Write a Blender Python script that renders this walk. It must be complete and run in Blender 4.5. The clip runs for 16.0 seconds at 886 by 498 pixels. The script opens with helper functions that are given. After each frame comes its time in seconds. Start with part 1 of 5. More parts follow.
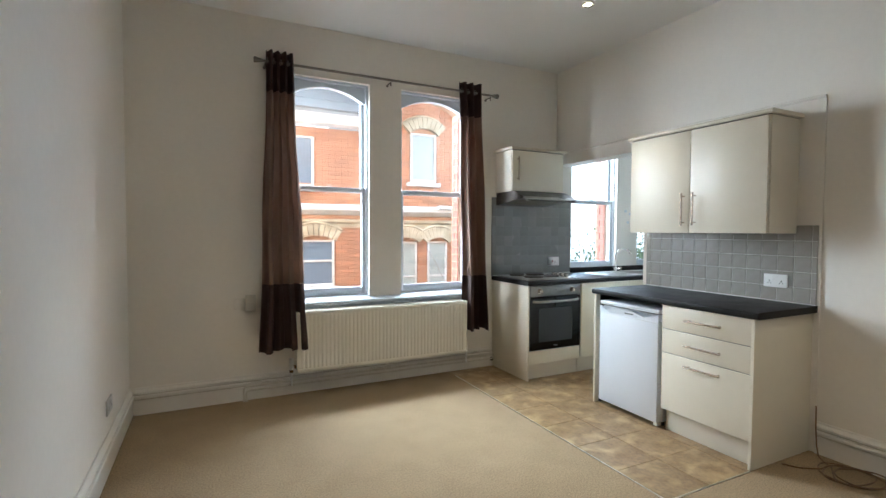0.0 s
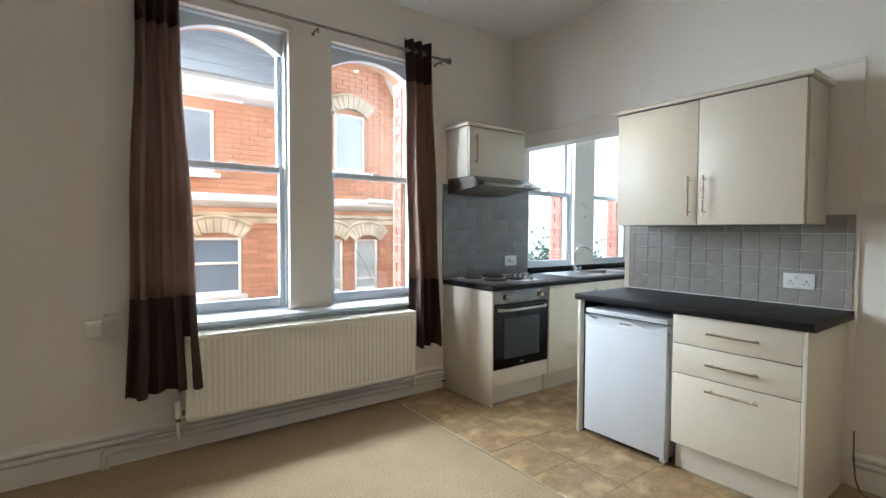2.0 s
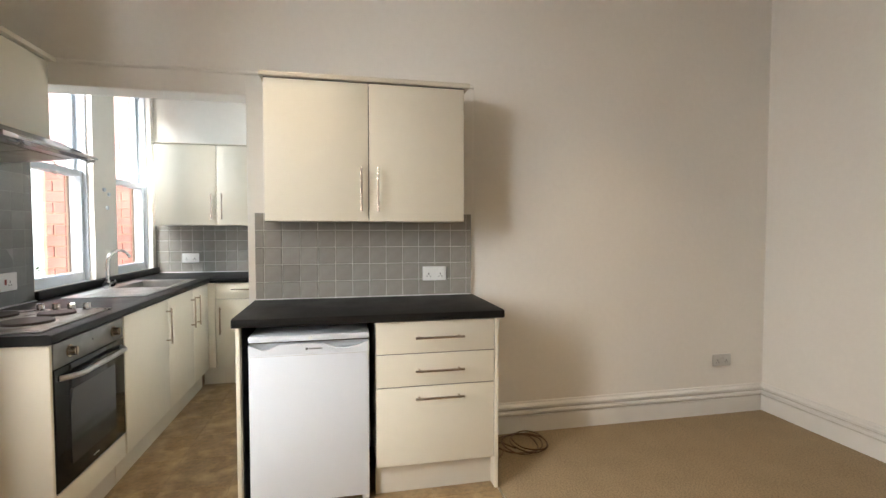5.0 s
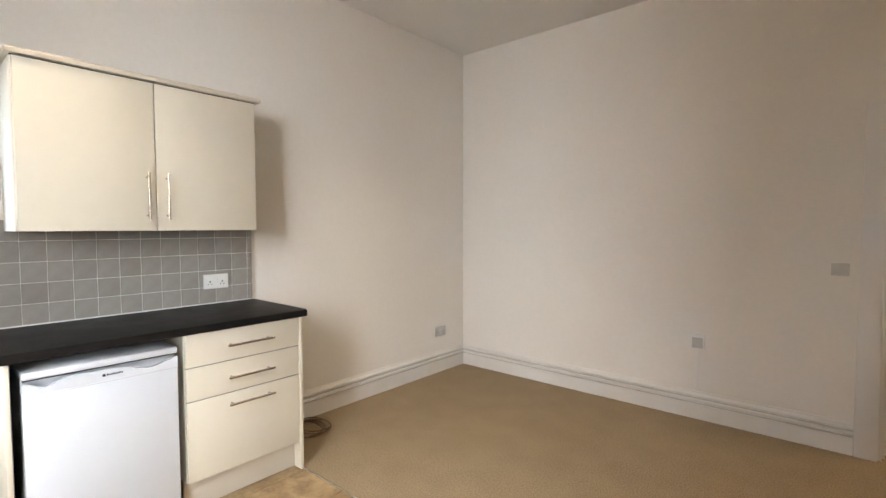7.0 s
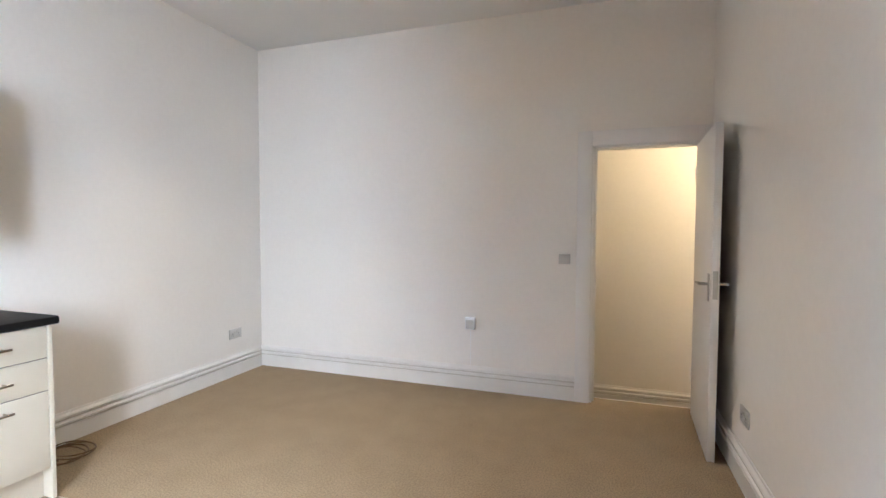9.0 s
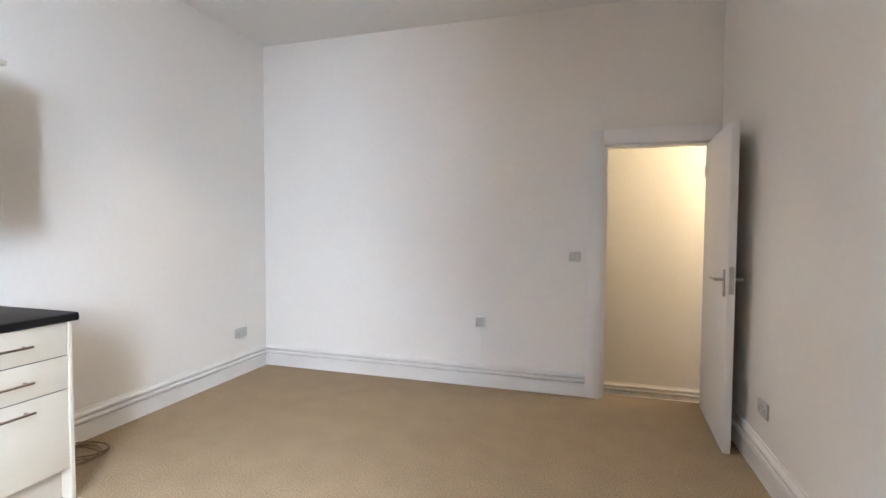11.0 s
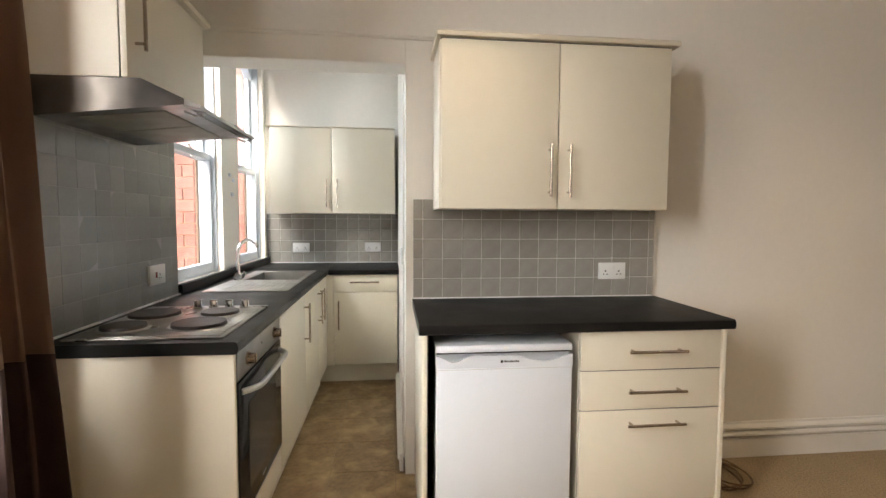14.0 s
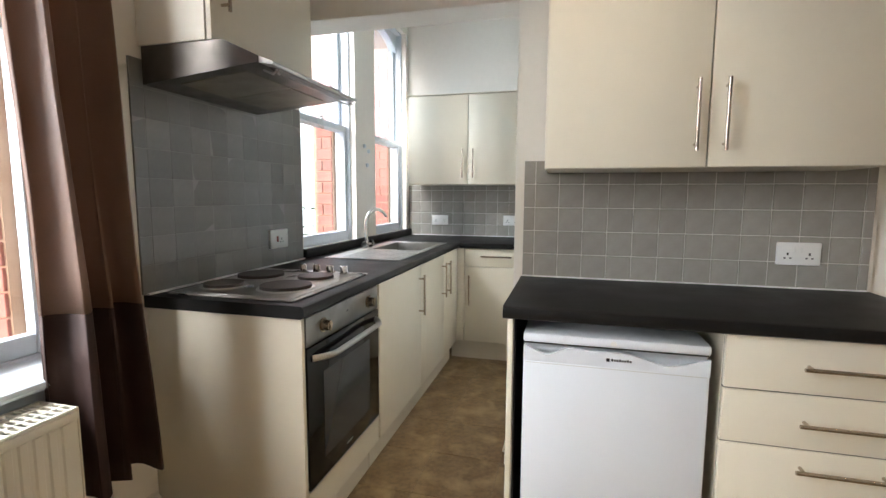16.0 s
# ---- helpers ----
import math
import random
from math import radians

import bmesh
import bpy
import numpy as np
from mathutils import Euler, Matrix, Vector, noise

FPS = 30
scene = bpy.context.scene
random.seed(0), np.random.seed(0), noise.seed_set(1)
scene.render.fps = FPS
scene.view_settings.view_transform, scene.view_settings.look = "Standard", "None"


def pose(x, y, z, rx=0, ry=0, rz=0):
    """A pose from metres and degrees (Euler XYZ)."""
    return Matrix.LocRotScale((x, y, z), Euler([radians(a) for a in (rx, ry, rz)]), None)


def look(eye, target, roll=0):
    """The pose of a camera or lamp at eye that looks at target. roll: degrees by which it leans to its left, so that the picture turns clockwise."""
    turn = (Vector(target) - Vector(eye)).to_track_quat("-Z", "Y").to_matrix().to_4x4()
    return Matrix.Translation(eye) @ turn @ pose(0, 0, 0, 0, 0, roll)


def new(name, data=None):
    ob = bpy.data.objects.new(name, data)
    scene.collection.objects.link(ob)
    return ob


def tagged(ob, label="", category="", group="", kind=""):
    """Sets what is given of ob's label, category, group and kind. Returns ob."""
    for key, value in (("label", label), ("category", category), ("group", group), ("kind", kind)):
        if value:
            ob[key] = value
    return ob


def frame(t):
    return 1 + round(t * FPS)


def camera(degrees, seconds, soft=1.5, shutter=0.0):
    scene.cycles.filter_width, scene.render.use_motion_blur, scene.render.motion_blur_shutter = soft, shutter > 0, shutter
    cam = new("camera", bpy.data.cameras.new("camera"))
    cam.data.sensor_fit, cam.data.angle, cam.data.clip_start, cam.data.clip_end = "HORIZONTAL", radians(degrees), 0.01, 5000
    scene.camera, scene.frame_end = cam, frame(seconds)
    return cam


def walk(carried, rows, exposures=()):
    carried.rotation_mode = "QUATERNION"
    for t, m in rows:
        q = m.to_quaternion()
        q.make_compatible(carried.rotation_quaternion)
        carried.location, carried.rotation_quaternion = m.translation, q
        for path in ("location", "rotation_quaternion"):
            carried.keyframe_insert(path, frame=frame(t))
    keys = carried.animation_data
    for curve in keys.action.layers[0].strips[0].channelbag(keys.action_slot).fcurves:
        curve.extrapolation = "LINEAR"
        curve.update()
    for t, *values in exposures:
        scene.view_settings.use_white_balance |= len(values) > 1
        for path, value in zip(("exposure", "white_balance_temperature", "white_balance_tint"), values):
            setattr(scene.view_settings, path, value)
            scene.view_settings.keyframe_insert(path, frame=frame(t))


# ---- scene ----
cam = camera(86.3, 16.0)
PATH = [
    (0, (0.015, 0.044, 1.355), (0.9, 1.836, 1.28), 0.3),
    (1, (0.154, 0.396, 1.331), (1.128, 2.141, 1.258), 0.3),
    (1.5, (0.202, 0.636, 1.313), (1.262, 2.331, 1.24), 0.3),
    (2, (0.226, 0.926, 1.304), (1.413, 2.533, 1.231), 0.3),
    (2.5, (0.307, 1.238, 1.274), (1.67, 2.7, 1.199), 0.3),
    (3, (0.368, 1.504, 1.267), (1.947, 2.729, 1.193), 0.2),
    (3.5, (0.354, 1.748, 1.285), (2.138, 2.65, 1.206), 0.1),
    (4, (0.39, 1.978, 1.269), (2.333, 2.45, 1.21), 0.3),
    (4.5, (0.494, 2.195, 1.267), (2.493, 2.21, 1.211), 0.0),
    (5, (0.515, 2.396, 1.305), (2.47, 1.979, 1.226), 0.0),
    (7.5, (0.377, 3.184, 1.37), (1.482, 1.519, 1.28), -0.1),
    (8, (0.249, 3.201, 1.371), (1.143, 1.414, 1.281), 0.0),
    (8.5, (0.183, 3.193, 1.36), (0.885, 1.322, 1.268), 0.1),
    (11, (0.397, 3.269, 1.316), (0.978, 1.358, 1.234), 0.3),
    (11.5, (0.462, 3.296, 1.313), (1.275, 1.471, 1.225), 0.2),
    (12, (0.537, 3.244, 1.316), (1.677, 1.604, 1.221), 0.2),
    (12.5, (0.611, 3.167, 1.341), (2.093, 1.828, 1.238), 0.3),
    (13, (0.686, 3.142, 1.315), (2.434, 2.174, 1.221), 0.1),
    (13.5, (0.849, 3.078, 1.311), (2.762, 2.502, 1.202), 0.2),
    (14, (1.003, 2.984, 1.305), (2.987, 2.768, 1.18), 0.3),
    (14.5, (1.143, 2.866, 1.298), (3.136, 2.938, 1.155), 0.3),
    (15, (1.226, 2.762, 1.3), (3.197, 3.056, 1.133), 0.3),
    (15.5, (1.264, 2.719, 1.282), (3.206, 3.154, 1.089), 0.3),
    (16, (1.283, 2.694, 1.251), (3.205, 3.199, 1.031), 0.3),
]
EXPOSURES = [(0.0, 1.08, 5350, 4), (2.5, 0.95, 5350, 4), (3.5, 0.86, 5650, 4), (4.5, 1.08, 6000, 5), (5.0, 1.15, 6250, 10), (7.5, 1.6, 5650, 11), (8.0, 1.76, 5300, 10), (11.0, 1.88, 5050, 10), (12.5, 1.28, 5700, 11), (13.2, 1.08, 6600, 12), (14.0, 0.98, 6600, 12), (16.0, 0.92, 6050, 10)]
walk(cam, [(t, look(eye, target, roll)) for t, eye, target, roll in PATH], EXPOSURES)

# ---- world, sun, lamps ----
world = bpy.data.worlds.new("overcast_sky")
scene.world = world
world.use_nodes = True
wn = world.node_tree.nodes
sky = wn.new("ShaderNodeTexSky")
sky.sky_type = 'NISHITA'
sky.sun_disc = False
sky.sun_elevation = radians(50)
sky.sun_rotation = radians(-60)
sky.air_density, sky.dust_density, sky.ozone_density = 1.0, 4.0, 1.0
wn["Background"].inputs["Strength"].default_value = 0.10
world.node_tree.links.new(sky.outputs["Color"], wn["Background"].inputs["Color"])


def lamp(name, kind, m, energy, colour, **settings):
    data = bpy.data.lights.new(name, kind)
    data.energy, data.color = energy, colour
    for key, value in settings.items():
        setattr(data, key, value)
    ob = new(name, data)
    ob.matrix_world = m
    return ob


SUN_DIR = Vector((math.sin(radians(-60)) * math.cos(radians(50)), math.cos(radians(-60)) * math.cos(radians(50)), math.sin(radians(50))))
lamp("sun", 'SUN', look(SUN_DIR * 30, (0, 0, 0)), 0.8, (1.0, 0.96, 0.9), angle=radians(25))

# unseen area lamps added as the yard's open-sky daylight into the two window groups
lamp("sky_light_high", 'AREA', look((1.6, 6.3, 4.75), (1.4, 2.4, 4.5)), 900, (0.97, 0.97, 0.95), shape='RECTANGLE', size=5.2, size_y=1.7)
lamp("sky_light_west", 'AREA', look((-1.05, 6.3, 2.7), (0.9, 2.6, 1.9)), 560, (1.0, 0.97, 0.93), shape='RECTANGLE', size=3.6, size_y=2.9)
lamp("sky_light_kitchen", 'AREA', look((4.45, 5.9, 2.3), (4.5, 3.6, 1.4)), 6, (0.58, 0.81, 1.0), shape='RECTANGLE', size=1.0, size_y=2.0)
lamp("sky_light_east", 'AREA', look((4.65, 6.2, 2.8), (0.4, 3.0, 1.2)), 110, (0.70, 0.86, 1.0), shape='RECTANGLE', size=1.3, size_y=2.2)
# warm recessed ceiling lamps and the hall lamp
DOWNLIGHTS = [(2.546, 2.765), (2.546, 0.72), (0.55, 2.765), (0.55, 0.72)]
for dx, dy in DOWNLIGHTS:
    lamp("downlight_beam", 'SPOT', look((dx, dy, 3.02), (dx, dy, 0)), 27, (1.0, 0.77, 0.52), spot_size=radians(78), spot_blend=1.0, shadow_soft_size=0.04)
lamp("hall_lamp", 'POINT', pose(-1.25, -1.1, 2.2), 11, (1.0, 0.71, 0.38), shadow_soft_size=0.08)


# ---- materials ----
def material(name, colour, rough=0.5, metal=0.0, colour2=None, scale=5.0, detail=4.0, bump=0.0, bump_scale=200.0, coat=0.0,
             fine=None, fine_scale=80.0, per_object=0.0, sheen=0.0, rough2=None, spec=0.5):
    """Principled material: base colour, large-scale variation to colour2, fine variation, bump."""
    mat = bpy.data.materials.new(name)
    mat.use_nodes = True
    nt = mat.node_tree
    b = nt.nodes["Principled BSDF"]
    b.inputs["Roughness"].default_value = rough
    b.inputs["Metallic"].default_value = metal
    b.inputs["Specular IOR Level"].default_value = spec
    b.inputs["Coat Weight"].default_value = coat
    b.inputs["Coat Roughness"].default_value = 0.14
    b.inputs["Sheen Weight"].default_value = sheen
    b.inputs["Base Color"].default_value = (*colour, 1)
    tc = nt.nodes.new("ShaderNodeTexCoord")
    out = None
    if colour2:
        n = nt.nodes.new("ShaderNodeTexNoise")
        n.inputs["Scale"].default_value, n.inputs["Detail"].default_value = scale, detail
        nt.links.new(tc.outputs["Object"], n.inputs["Vector"])
        ramp = nt.nodes.new("ShaderNodeMapRange")
        ramp.inputs["From Min"].default_value, ramp.inputs["From Max"].default_value = 0.35, 0.65
        nt.links.new(n.outputs["Fac"], ramp.inputs["Value"])
        mix = nt.nodes.new("ShaderNodeMix")
        mix.data_type = 'RGBA'
        mix.inputs["A"].default_value, mix.inputs["B"].default_value = (*colour, 1), (*colour2, 1)
        nt.links.new(ramp.outputs["Result"], mix.inputs["Factor"])
        out = mix.outputs["Result"]
        if rough2 is not None:
            rr = nt.nodes.new("ShaderNodeMapRange")
            rr.inputs["To Min"].default_value, rr.inputs["To Max"].default_value = rough, rough2
            nt.links.new(ramp.outputs["Result"], rr.inputs["Value"])
            nt.links.new(rr.outputs["Result"], b.inputs["Roughness"])
    if fine is not None:
        n2 = nt.nodes.new("ShaderNodeTexNoise")
        n2.inputs["Scale"].default_value, n2.inputs["Detail"].default_value = fine_scale, 3.0
        nt.links.new(tc.outputs["Object"], n2.inputs["Vector"])
        hsv = nt.nodes.new("ShaderNodeHueSaturation")
        if out is None:
            hsv.inputs["Color"].default_value = (*colour, 1)
        else:
            nt.links.new(out, hsv.inputs["Color"])
        r2 = nt.nodes.new("ShaderNodeMapRange")
        r2.inputs["From Min"].default_value, r2.inputs["From Max"].default_value = 0.3, 0.7
        r2.inputs["To Min"].default_value, r2.inputs["To Max"].default_value = 1 - fine, 1 + fine
        nt.links.new(n2.outputs["Fac"], r2.inputs["Value"])
        nt.links.new(r2.outputs["Result"], hsv.inputs["Value"])
        out = hsv.outputs["Color"]
    if per_object:
        oi = nt.nodes.new("ShaderNodeObjectInfo")
        hsv = nt.nodes.new("ShaderNodeHueSaturation")
        if out is None:
            hsv.inputs["Color"].default_value = (*colour, 1)
        else:
            nt.links.new(out, hsv.inputs["Color"])
        r3 = nt.nodes.new("ShaderNodeMapRange")
        r3.inputs["To Min"].default_value, r3.inputs["To Max"].default_value = 1 - per_object, 1 + per_object
        nt.links.new(oi.outputs["Random"], r3.inputs["Value"])
        nt.links.new(r3.outputs["Result"], hsv.inputs["Value"])
        out = hsv.outputs["Color"]
    if out is not None:
        nt.links.new(out, b.inputs["Base Color"])
    if bump:
        n3 = nt.nodes.new("ShaderNodeTexNoise")
        n3.inputs["Scale"].default_value, n3.inputs["Detail"].default_value = bump_scale, 4.0
        nt.links.new(tc.outputs["Object"], n3.inputs["Vector"])
        bp = nt.nodes.new("ShaderNodeBump")
        bp.inputs["Strength"].default_value, bp.inputs["Distance"].default_value = bump, 0.004
        nt.links.new(n3.outputs["Fac"], bp.inputs["Height"])
        nt.links.new(bp.outputs["Normal"], b.inputs["Normal"])
    return mat


def glowing(name, colour, strength):
    mat = bpy.data.materials.new(name)
    mat.use_nodes = True
    b = mat.node_tree.nodes["Principled BSDF"]
    b.inputs["Emission Color"].default_value = (*colour, 1)
    b.inputs["Emission Strength"].default_value = strength
    return mat


def glass_material(name, tint=(1, 1, 1), gloss=0.06, rough=0.02, glare=0.0):
    mat = bpy.data.materials.new(name)
    mat.use_nodes = True
    nt = mat.node_tree
    nt.nodes.remove(nt.nodes["Principled BSDF"])
    clear = nt.nodes.new("ShaderNodeBsdfTransparent")
    clear.inputs["Color"].default_value = (*tint, 1)
    shine = nt.nodes.new("ShaderNodeBsdfGlossy")
    shine.inputs["Roughness"].default_value = rough
    mix = nt.nodes.new("ShaderNodeMixShader")
    mix.inputs["Fac"].default_value = gloss
    nt.links.new(clear.outputs[0], mix.inputs[1])
    nt.links.new(shine.outputs[0], mix.inputs[2])
    out = mix
    # pale translucent film that puts glare haze into the glass
    if glare:
        film = nt.nodes.new("ShaderNodeBsdfTranslucent")
        film.inputs["Color"].default_value = (0.9, 0.9, 0.88, 1)
        n = nt.nodes.new("ShaderNodeTexNoise")
        n.inputs["Scale"].default_value, n.inputs["Detail"].default_value = 5.0, 6.0
        tc = nt.nodes.new("ShaderNodeTexCoord")
        nt.links.new(tc.outputs["Object"], n.inputs["Vector"])
        r = nt.nodes.new("ShaderNodeMapRange")
        r.inputs["To Min"].default_value, r.inputs["To Max"].default_value = glare * 0.5, glare * 1.5
        nt.links.new(n.outputs["Fac"], r.inputs["Value"])
        out = nt.nodes.new("ShaderNodeMixShader")
        nt.links.new(r.outputs["Result"], out.inputs["Fac"])
        nt.links.new(mix.outputs[0], out.inputs[1])
        nt.links.new(film.outputs[0], out.inputs[2])
    nt.links.new(out.outputs[0], nt.nodes["Material Output"].inputs["Surface"])
    return mat


M_WALL = material("wall_paint", (0.82, 0.785, 0.715), 0.65, colour2=(0.80, 0.76, 0.69), scale=1.3, bump=0.12, bump_scale=90, fine=0.012, fine_scale=30)
M_CEIL = material("ceiling_paint", (0.78, 0.77, 0.74), 0.75, colour2=(0.75, 0.74, 0.70), scale=0.8, bump=0.1, bump_scale=60)
M_TRIM = material("white_gloss_paint", (0.80, 0.78, 0.73), 0.4, colour2=(0.75, 0.72, 0.66), scale=3, bump=0.06, bump_scale=40)
# white paint with the cool grey of backlight mixed into its colour
M_FRAME = material("window_white_backlit_paint", (0.63, 0.68, 0.73), 0.45, colour2=(0.59, 0.635, 0.68), scale=4, bump=0.06, bump_scale=60)
M_DOOR = material("door_white_paint", (0.80, 0.78, 0.75), 0.4, colour2=(0.77, 0.75, 0.71), scale=2, bump=0.05, bump_scale=70)
M_CREAM = material("cream_gloss_board", (0.745, 0.69, 0.56), 0.36, colour2=(0.73, 0.675, 0.545), scale=2, coat=0.04, fine=0.01, fine_scale=15)
M_CARC = material("cream_board", (0.72, 0.665, 0.55), 0.45, colour2=(0.695, 0.64, 0.53), scale=3)
M_CORN = material("cream_cornice", (0.72, 0.66, 0.53), 0.4, colour2=(0.68, 0.61, 0.48), scale=5)
M_WTOP = material("black_laminate", (0.009, 0.0085, 0.0085), 0.36, colour2=(0.013, 0.0125, 0.012), scale=8, fine=0.25, fine_scale=400, bump=0.08, bump_scale=500, rough2=0.44, spec=0.17)
# dark board, also used as painted shade inside gaps and recesses
M_DARK = material("dark_board_and_gap_shade", (0.03, 0.028, 0.026), 0.7, colour2=(0.02, 0.02, 0.02), scale=4)
M_TILE = material("grey_glazed_tile", (0.335, 0.318, 0.283), 0.24, colour2=(0.295, 0.28, 0.25), scale=9, per_object=0.07, bump=0.05, bump_scale=30, fine=0.03, fine_scale=60)
# grey tile again, its base darkened for the shaded wall behind the hob
M_TILE_SHADED = material("shaded_grey_glazed_tile", (0.225, 0.222, 0.21), 0.2, colour2=(0.20, 0.197, 0.186), scale=8, per_object=0.10, bump=0.08, bump_scale=22, fine=0.03, fine_scale=50)
M_GROUT = material("pale_grout", (0.66, 0.64, 0.58), 0.9, colour2=(0.55, 0.53, 0.48), scale=12)
M_GROUT2 = material("grey_grout", (0.245, 0.24, 0.225), 0.8, colour2=(0.22, 0.215, 0.20), scale=12)
M_CURT_D = material("dark_brown_fabric", (0.044, 0.020, 0.016), 0.75, colour2=(0.034, 0.015, 0.012), scale=6, fine=0.2, fine_scale=350)
M_CURT_M = material("brown_sateen_fabric", (0.275, 0.178, 0.135), 0.5, colour2=(0.235, 0.15, 0.112), scale=6, fine=0.12, fine_scale=350)
def let_light_through(mat, colour, share):
    """Thin cloth: part of the light passes through it."""
    nt = mat.node_tree
    t = nt.nodes.new("ShaderNodeBsdfTranslucent")
    t.inputs["Color"].default_value = (*colour, 1)
    mix = nt.nodes.new("ShaderNodeMixShader")
    mix.inputs["Fac"].default_value = share
    nt.links.new(nt.nodes["Principled BSDF"].outputs[0], mix.inputs[1])
    nt.links.new(t.outputs[0], mix.inputs[2])
    nt.links.new(mix.outputs[0], nt.nodes["Material Output"].inputs["Surface"])


let_light_through(M_CURT_M, (0.52, 0.38, 0.31), 0.25)
M_CARPET = material("beige_carpet", (0.315, 0.235, 0.137), 0.98, colour2=(0.285, 0.212, 0.122), scale=5, detail=12, fine=0.28, fine_scale=120, bump=0.6, bump_scale=240)
M_STEEL = material("brushed_steel", (0.52, 0.51, 0.48), 0.32, 1.0, colour2=(0.44, 0.43, 0.41), scale=14, bump=0.03, bump_scale=300, rough2=0.42)
M_HOOD = material("dull_steel_hood", (0.12, 0.107, 0.095), 0.28, 1.0, colour2=(0.09, 0.08, 0.07), scale=9, rough2=0.4)
M_FASCIA = material("dark_brushed_steel", (0.22, 0.215, 0.205), 0.34, 1.0, colour2=(0.18, 0.175, 0.165), scale=14, bump=0.03, bump_scale=300)
M_POLE = material("dull_pewter", (0.24, 0.215, 0.19), 0.36, 1.0, colour2=(0.19, 0.17, 0.15), scale=20)
M_CHROME = material("chrome", (0.75, 0.75, 0.74), 0.08, 1.0)
M_HANDLE = material("brushed_nickel", (0.50, 0.43, 0.35), 0.26, 1.0, colour2=(0.43, 0.36, 0.29), scale=30)
M_PLATE = material("cast_iron_hotplate", (0.035, 0.03, 0.028), 0.5, 0.2, colour2=(0.06, 0.045, 0.036), scale=14, bump=0.2, bump_scale=120)
M_HOB = material("worn_hob_steel", (0.36, 0.345, 0.32), 0.26, 1.0, colour2=(0.28, 0.255, 0.225), scale=11, bump=0.03, bump_scale=200, rough2=0.36)
M_BRASS = material("dull_brass", (0.24, 0.17, 0.09), 0.4, 1.0, colour2=(0.18, 0.12, 0.06), scale=30)
M_BLACKGLASS = material("black_oven_glass", (0.005, 0.005, 0.006), 0.07, spec=0.22)
M_OVENWIN = material("smoked_oven_window", (0.040, 0.044, 0.050), 0.10, spec=0.5)
M_BLACK = material("black_plastic", (0.012, 0.012, 0.012), 0.4)
M_WHITEPL = material("white_plastic", (0.80, 0.80, 0.78), 0.3, colour2=(0.77, 0.77, 0.75), scale=10)
M_GREYPL = material("greyish_white_plastic", (0.56, 0.55, 0.51), 0.4, colour2=(0.52, 0.51, 0.47), scale=10)
M_FRIDGE = material("white_fridge_enamel", (0.74, 0.77, 0.81), 0.3, colour2=(0.72, 0.75, 0.79), scale=3, bump=0.03, bump_scale=250)
M_RAD = material("radiator_cream_enamel", (0.78, 0.75, 0.65), 0.32, colour2=(0.76, 0.72, 0.62), scale=2)
# darker paint that holds the shade under the skirting beads
M_GROOVE_SHADE = material("groove_shade_paint", (0.53, 0.49, 0.42), 0.7, colour2=(0.62, 0.58, 0.51), scale=14)
M_PIPE = material("painted_pipe", (0.72, 0.69, 0.61), 0.4, colour2=(0.6, 0.57, 0.5), scale=12)
M_CABLE = material("brown_cable", (0.20, 0.105, 0.042), 0.5, colour2=(0.10, 0.055, 0.025), scale=20)
M_SEAM = material("metal_threshold", (0.62, 0.58, 0.5), 0.3, 1.0, colour2=(0.5, 0.46, 0.4), scale=20)
M_FILTER = material("grease_filter", (0.30, 0.28, 0.23), 0.55, 0.6, colour2=(0.24, 0.22, 0.18), scale=12, bump=0.3, bump_scale=400)
# panes with glare haze over the view built in, strongest in upper sashes
M_GLASS = glass_material("window_glass", glare=0.0007)
M_GLASS_UP = glass_material("hazy_upper_glass", glare=0.003)
M_GLASS_K = glass_material("kitchen_glass", glare=0.012)
M_GLASS_KUP = glass_material("hazy_kitchen_upper_glass", glare=0.07)
M_VISOR = glass_material("hood_visor_glass", (0.6, 0.6, 0.6), 0.2)
M_BULB = glowing("lamp_glow", (1.0, 0.82, 0.55), 25.0)


def vinyl_material():
    """Mottled stone-look vinyl: brown ground with paler blotches and fine grain, each square a little different."""
    mat = material("stone_pattern_vinyl", (0.31, 0.213, 0.108), 0.34, colour2=(0.235, 0.155, 0.074), scale=9, detail=10, fine=0.22, fine_scale=38, per_object=0.10, bump=0.12, bump_scale=70, rough2=0.46)
    nt = mat.node_tree
    b = nt.nodes["Principled BSDF"]
    base = b.inputs["Base Color"].links[0].from_socket
    tc = nt.nodes.new("ShaderNodeTexCoord")
    geo = nt.nodes.new("ShaderNodeNewGeometry")
    n = nt.nodes.new("ShaderNodeTexNoise")
    n.inputs["Scale"].default_value, n.inputs["Detail"].default_value, n.inputs["Distortion"].default_value = 7.0, 10.0, 0.3
    nt.links.new(geo.outputs["Position"], n.inputs["Vector"])
    r = nt.nodes.new("ShaderNodeMapRange")
    r.inputs["From Min"].default_value, r.inputs["From Max"].default_value = 0.50, 0.72
    nt.links.new(n.outputs["Fac"], r.inputs["Value"])
    mix = nt.nodes.new("ShaderNodeMix")
    mix.data_type = 'RGBA'
    mix.inputs["B"].default_value = (0.50, 0.365, 0.19, 1)
    nt.links.new(base, mix.inputs["A"])
    nt.links.new(r.outputs["Result"], mix.inputs["Factor"])
    nt.links.new(mix.outputs["Result"], b.inputs["Base Color"])
    return mat


M_VINYL = vinyl_material()
M_VJOINT = material("vinyl_joint", (0.29, 0.205, 0.11), 0.5, colour2=(0.23, 0.16, 0.085), scale=9)


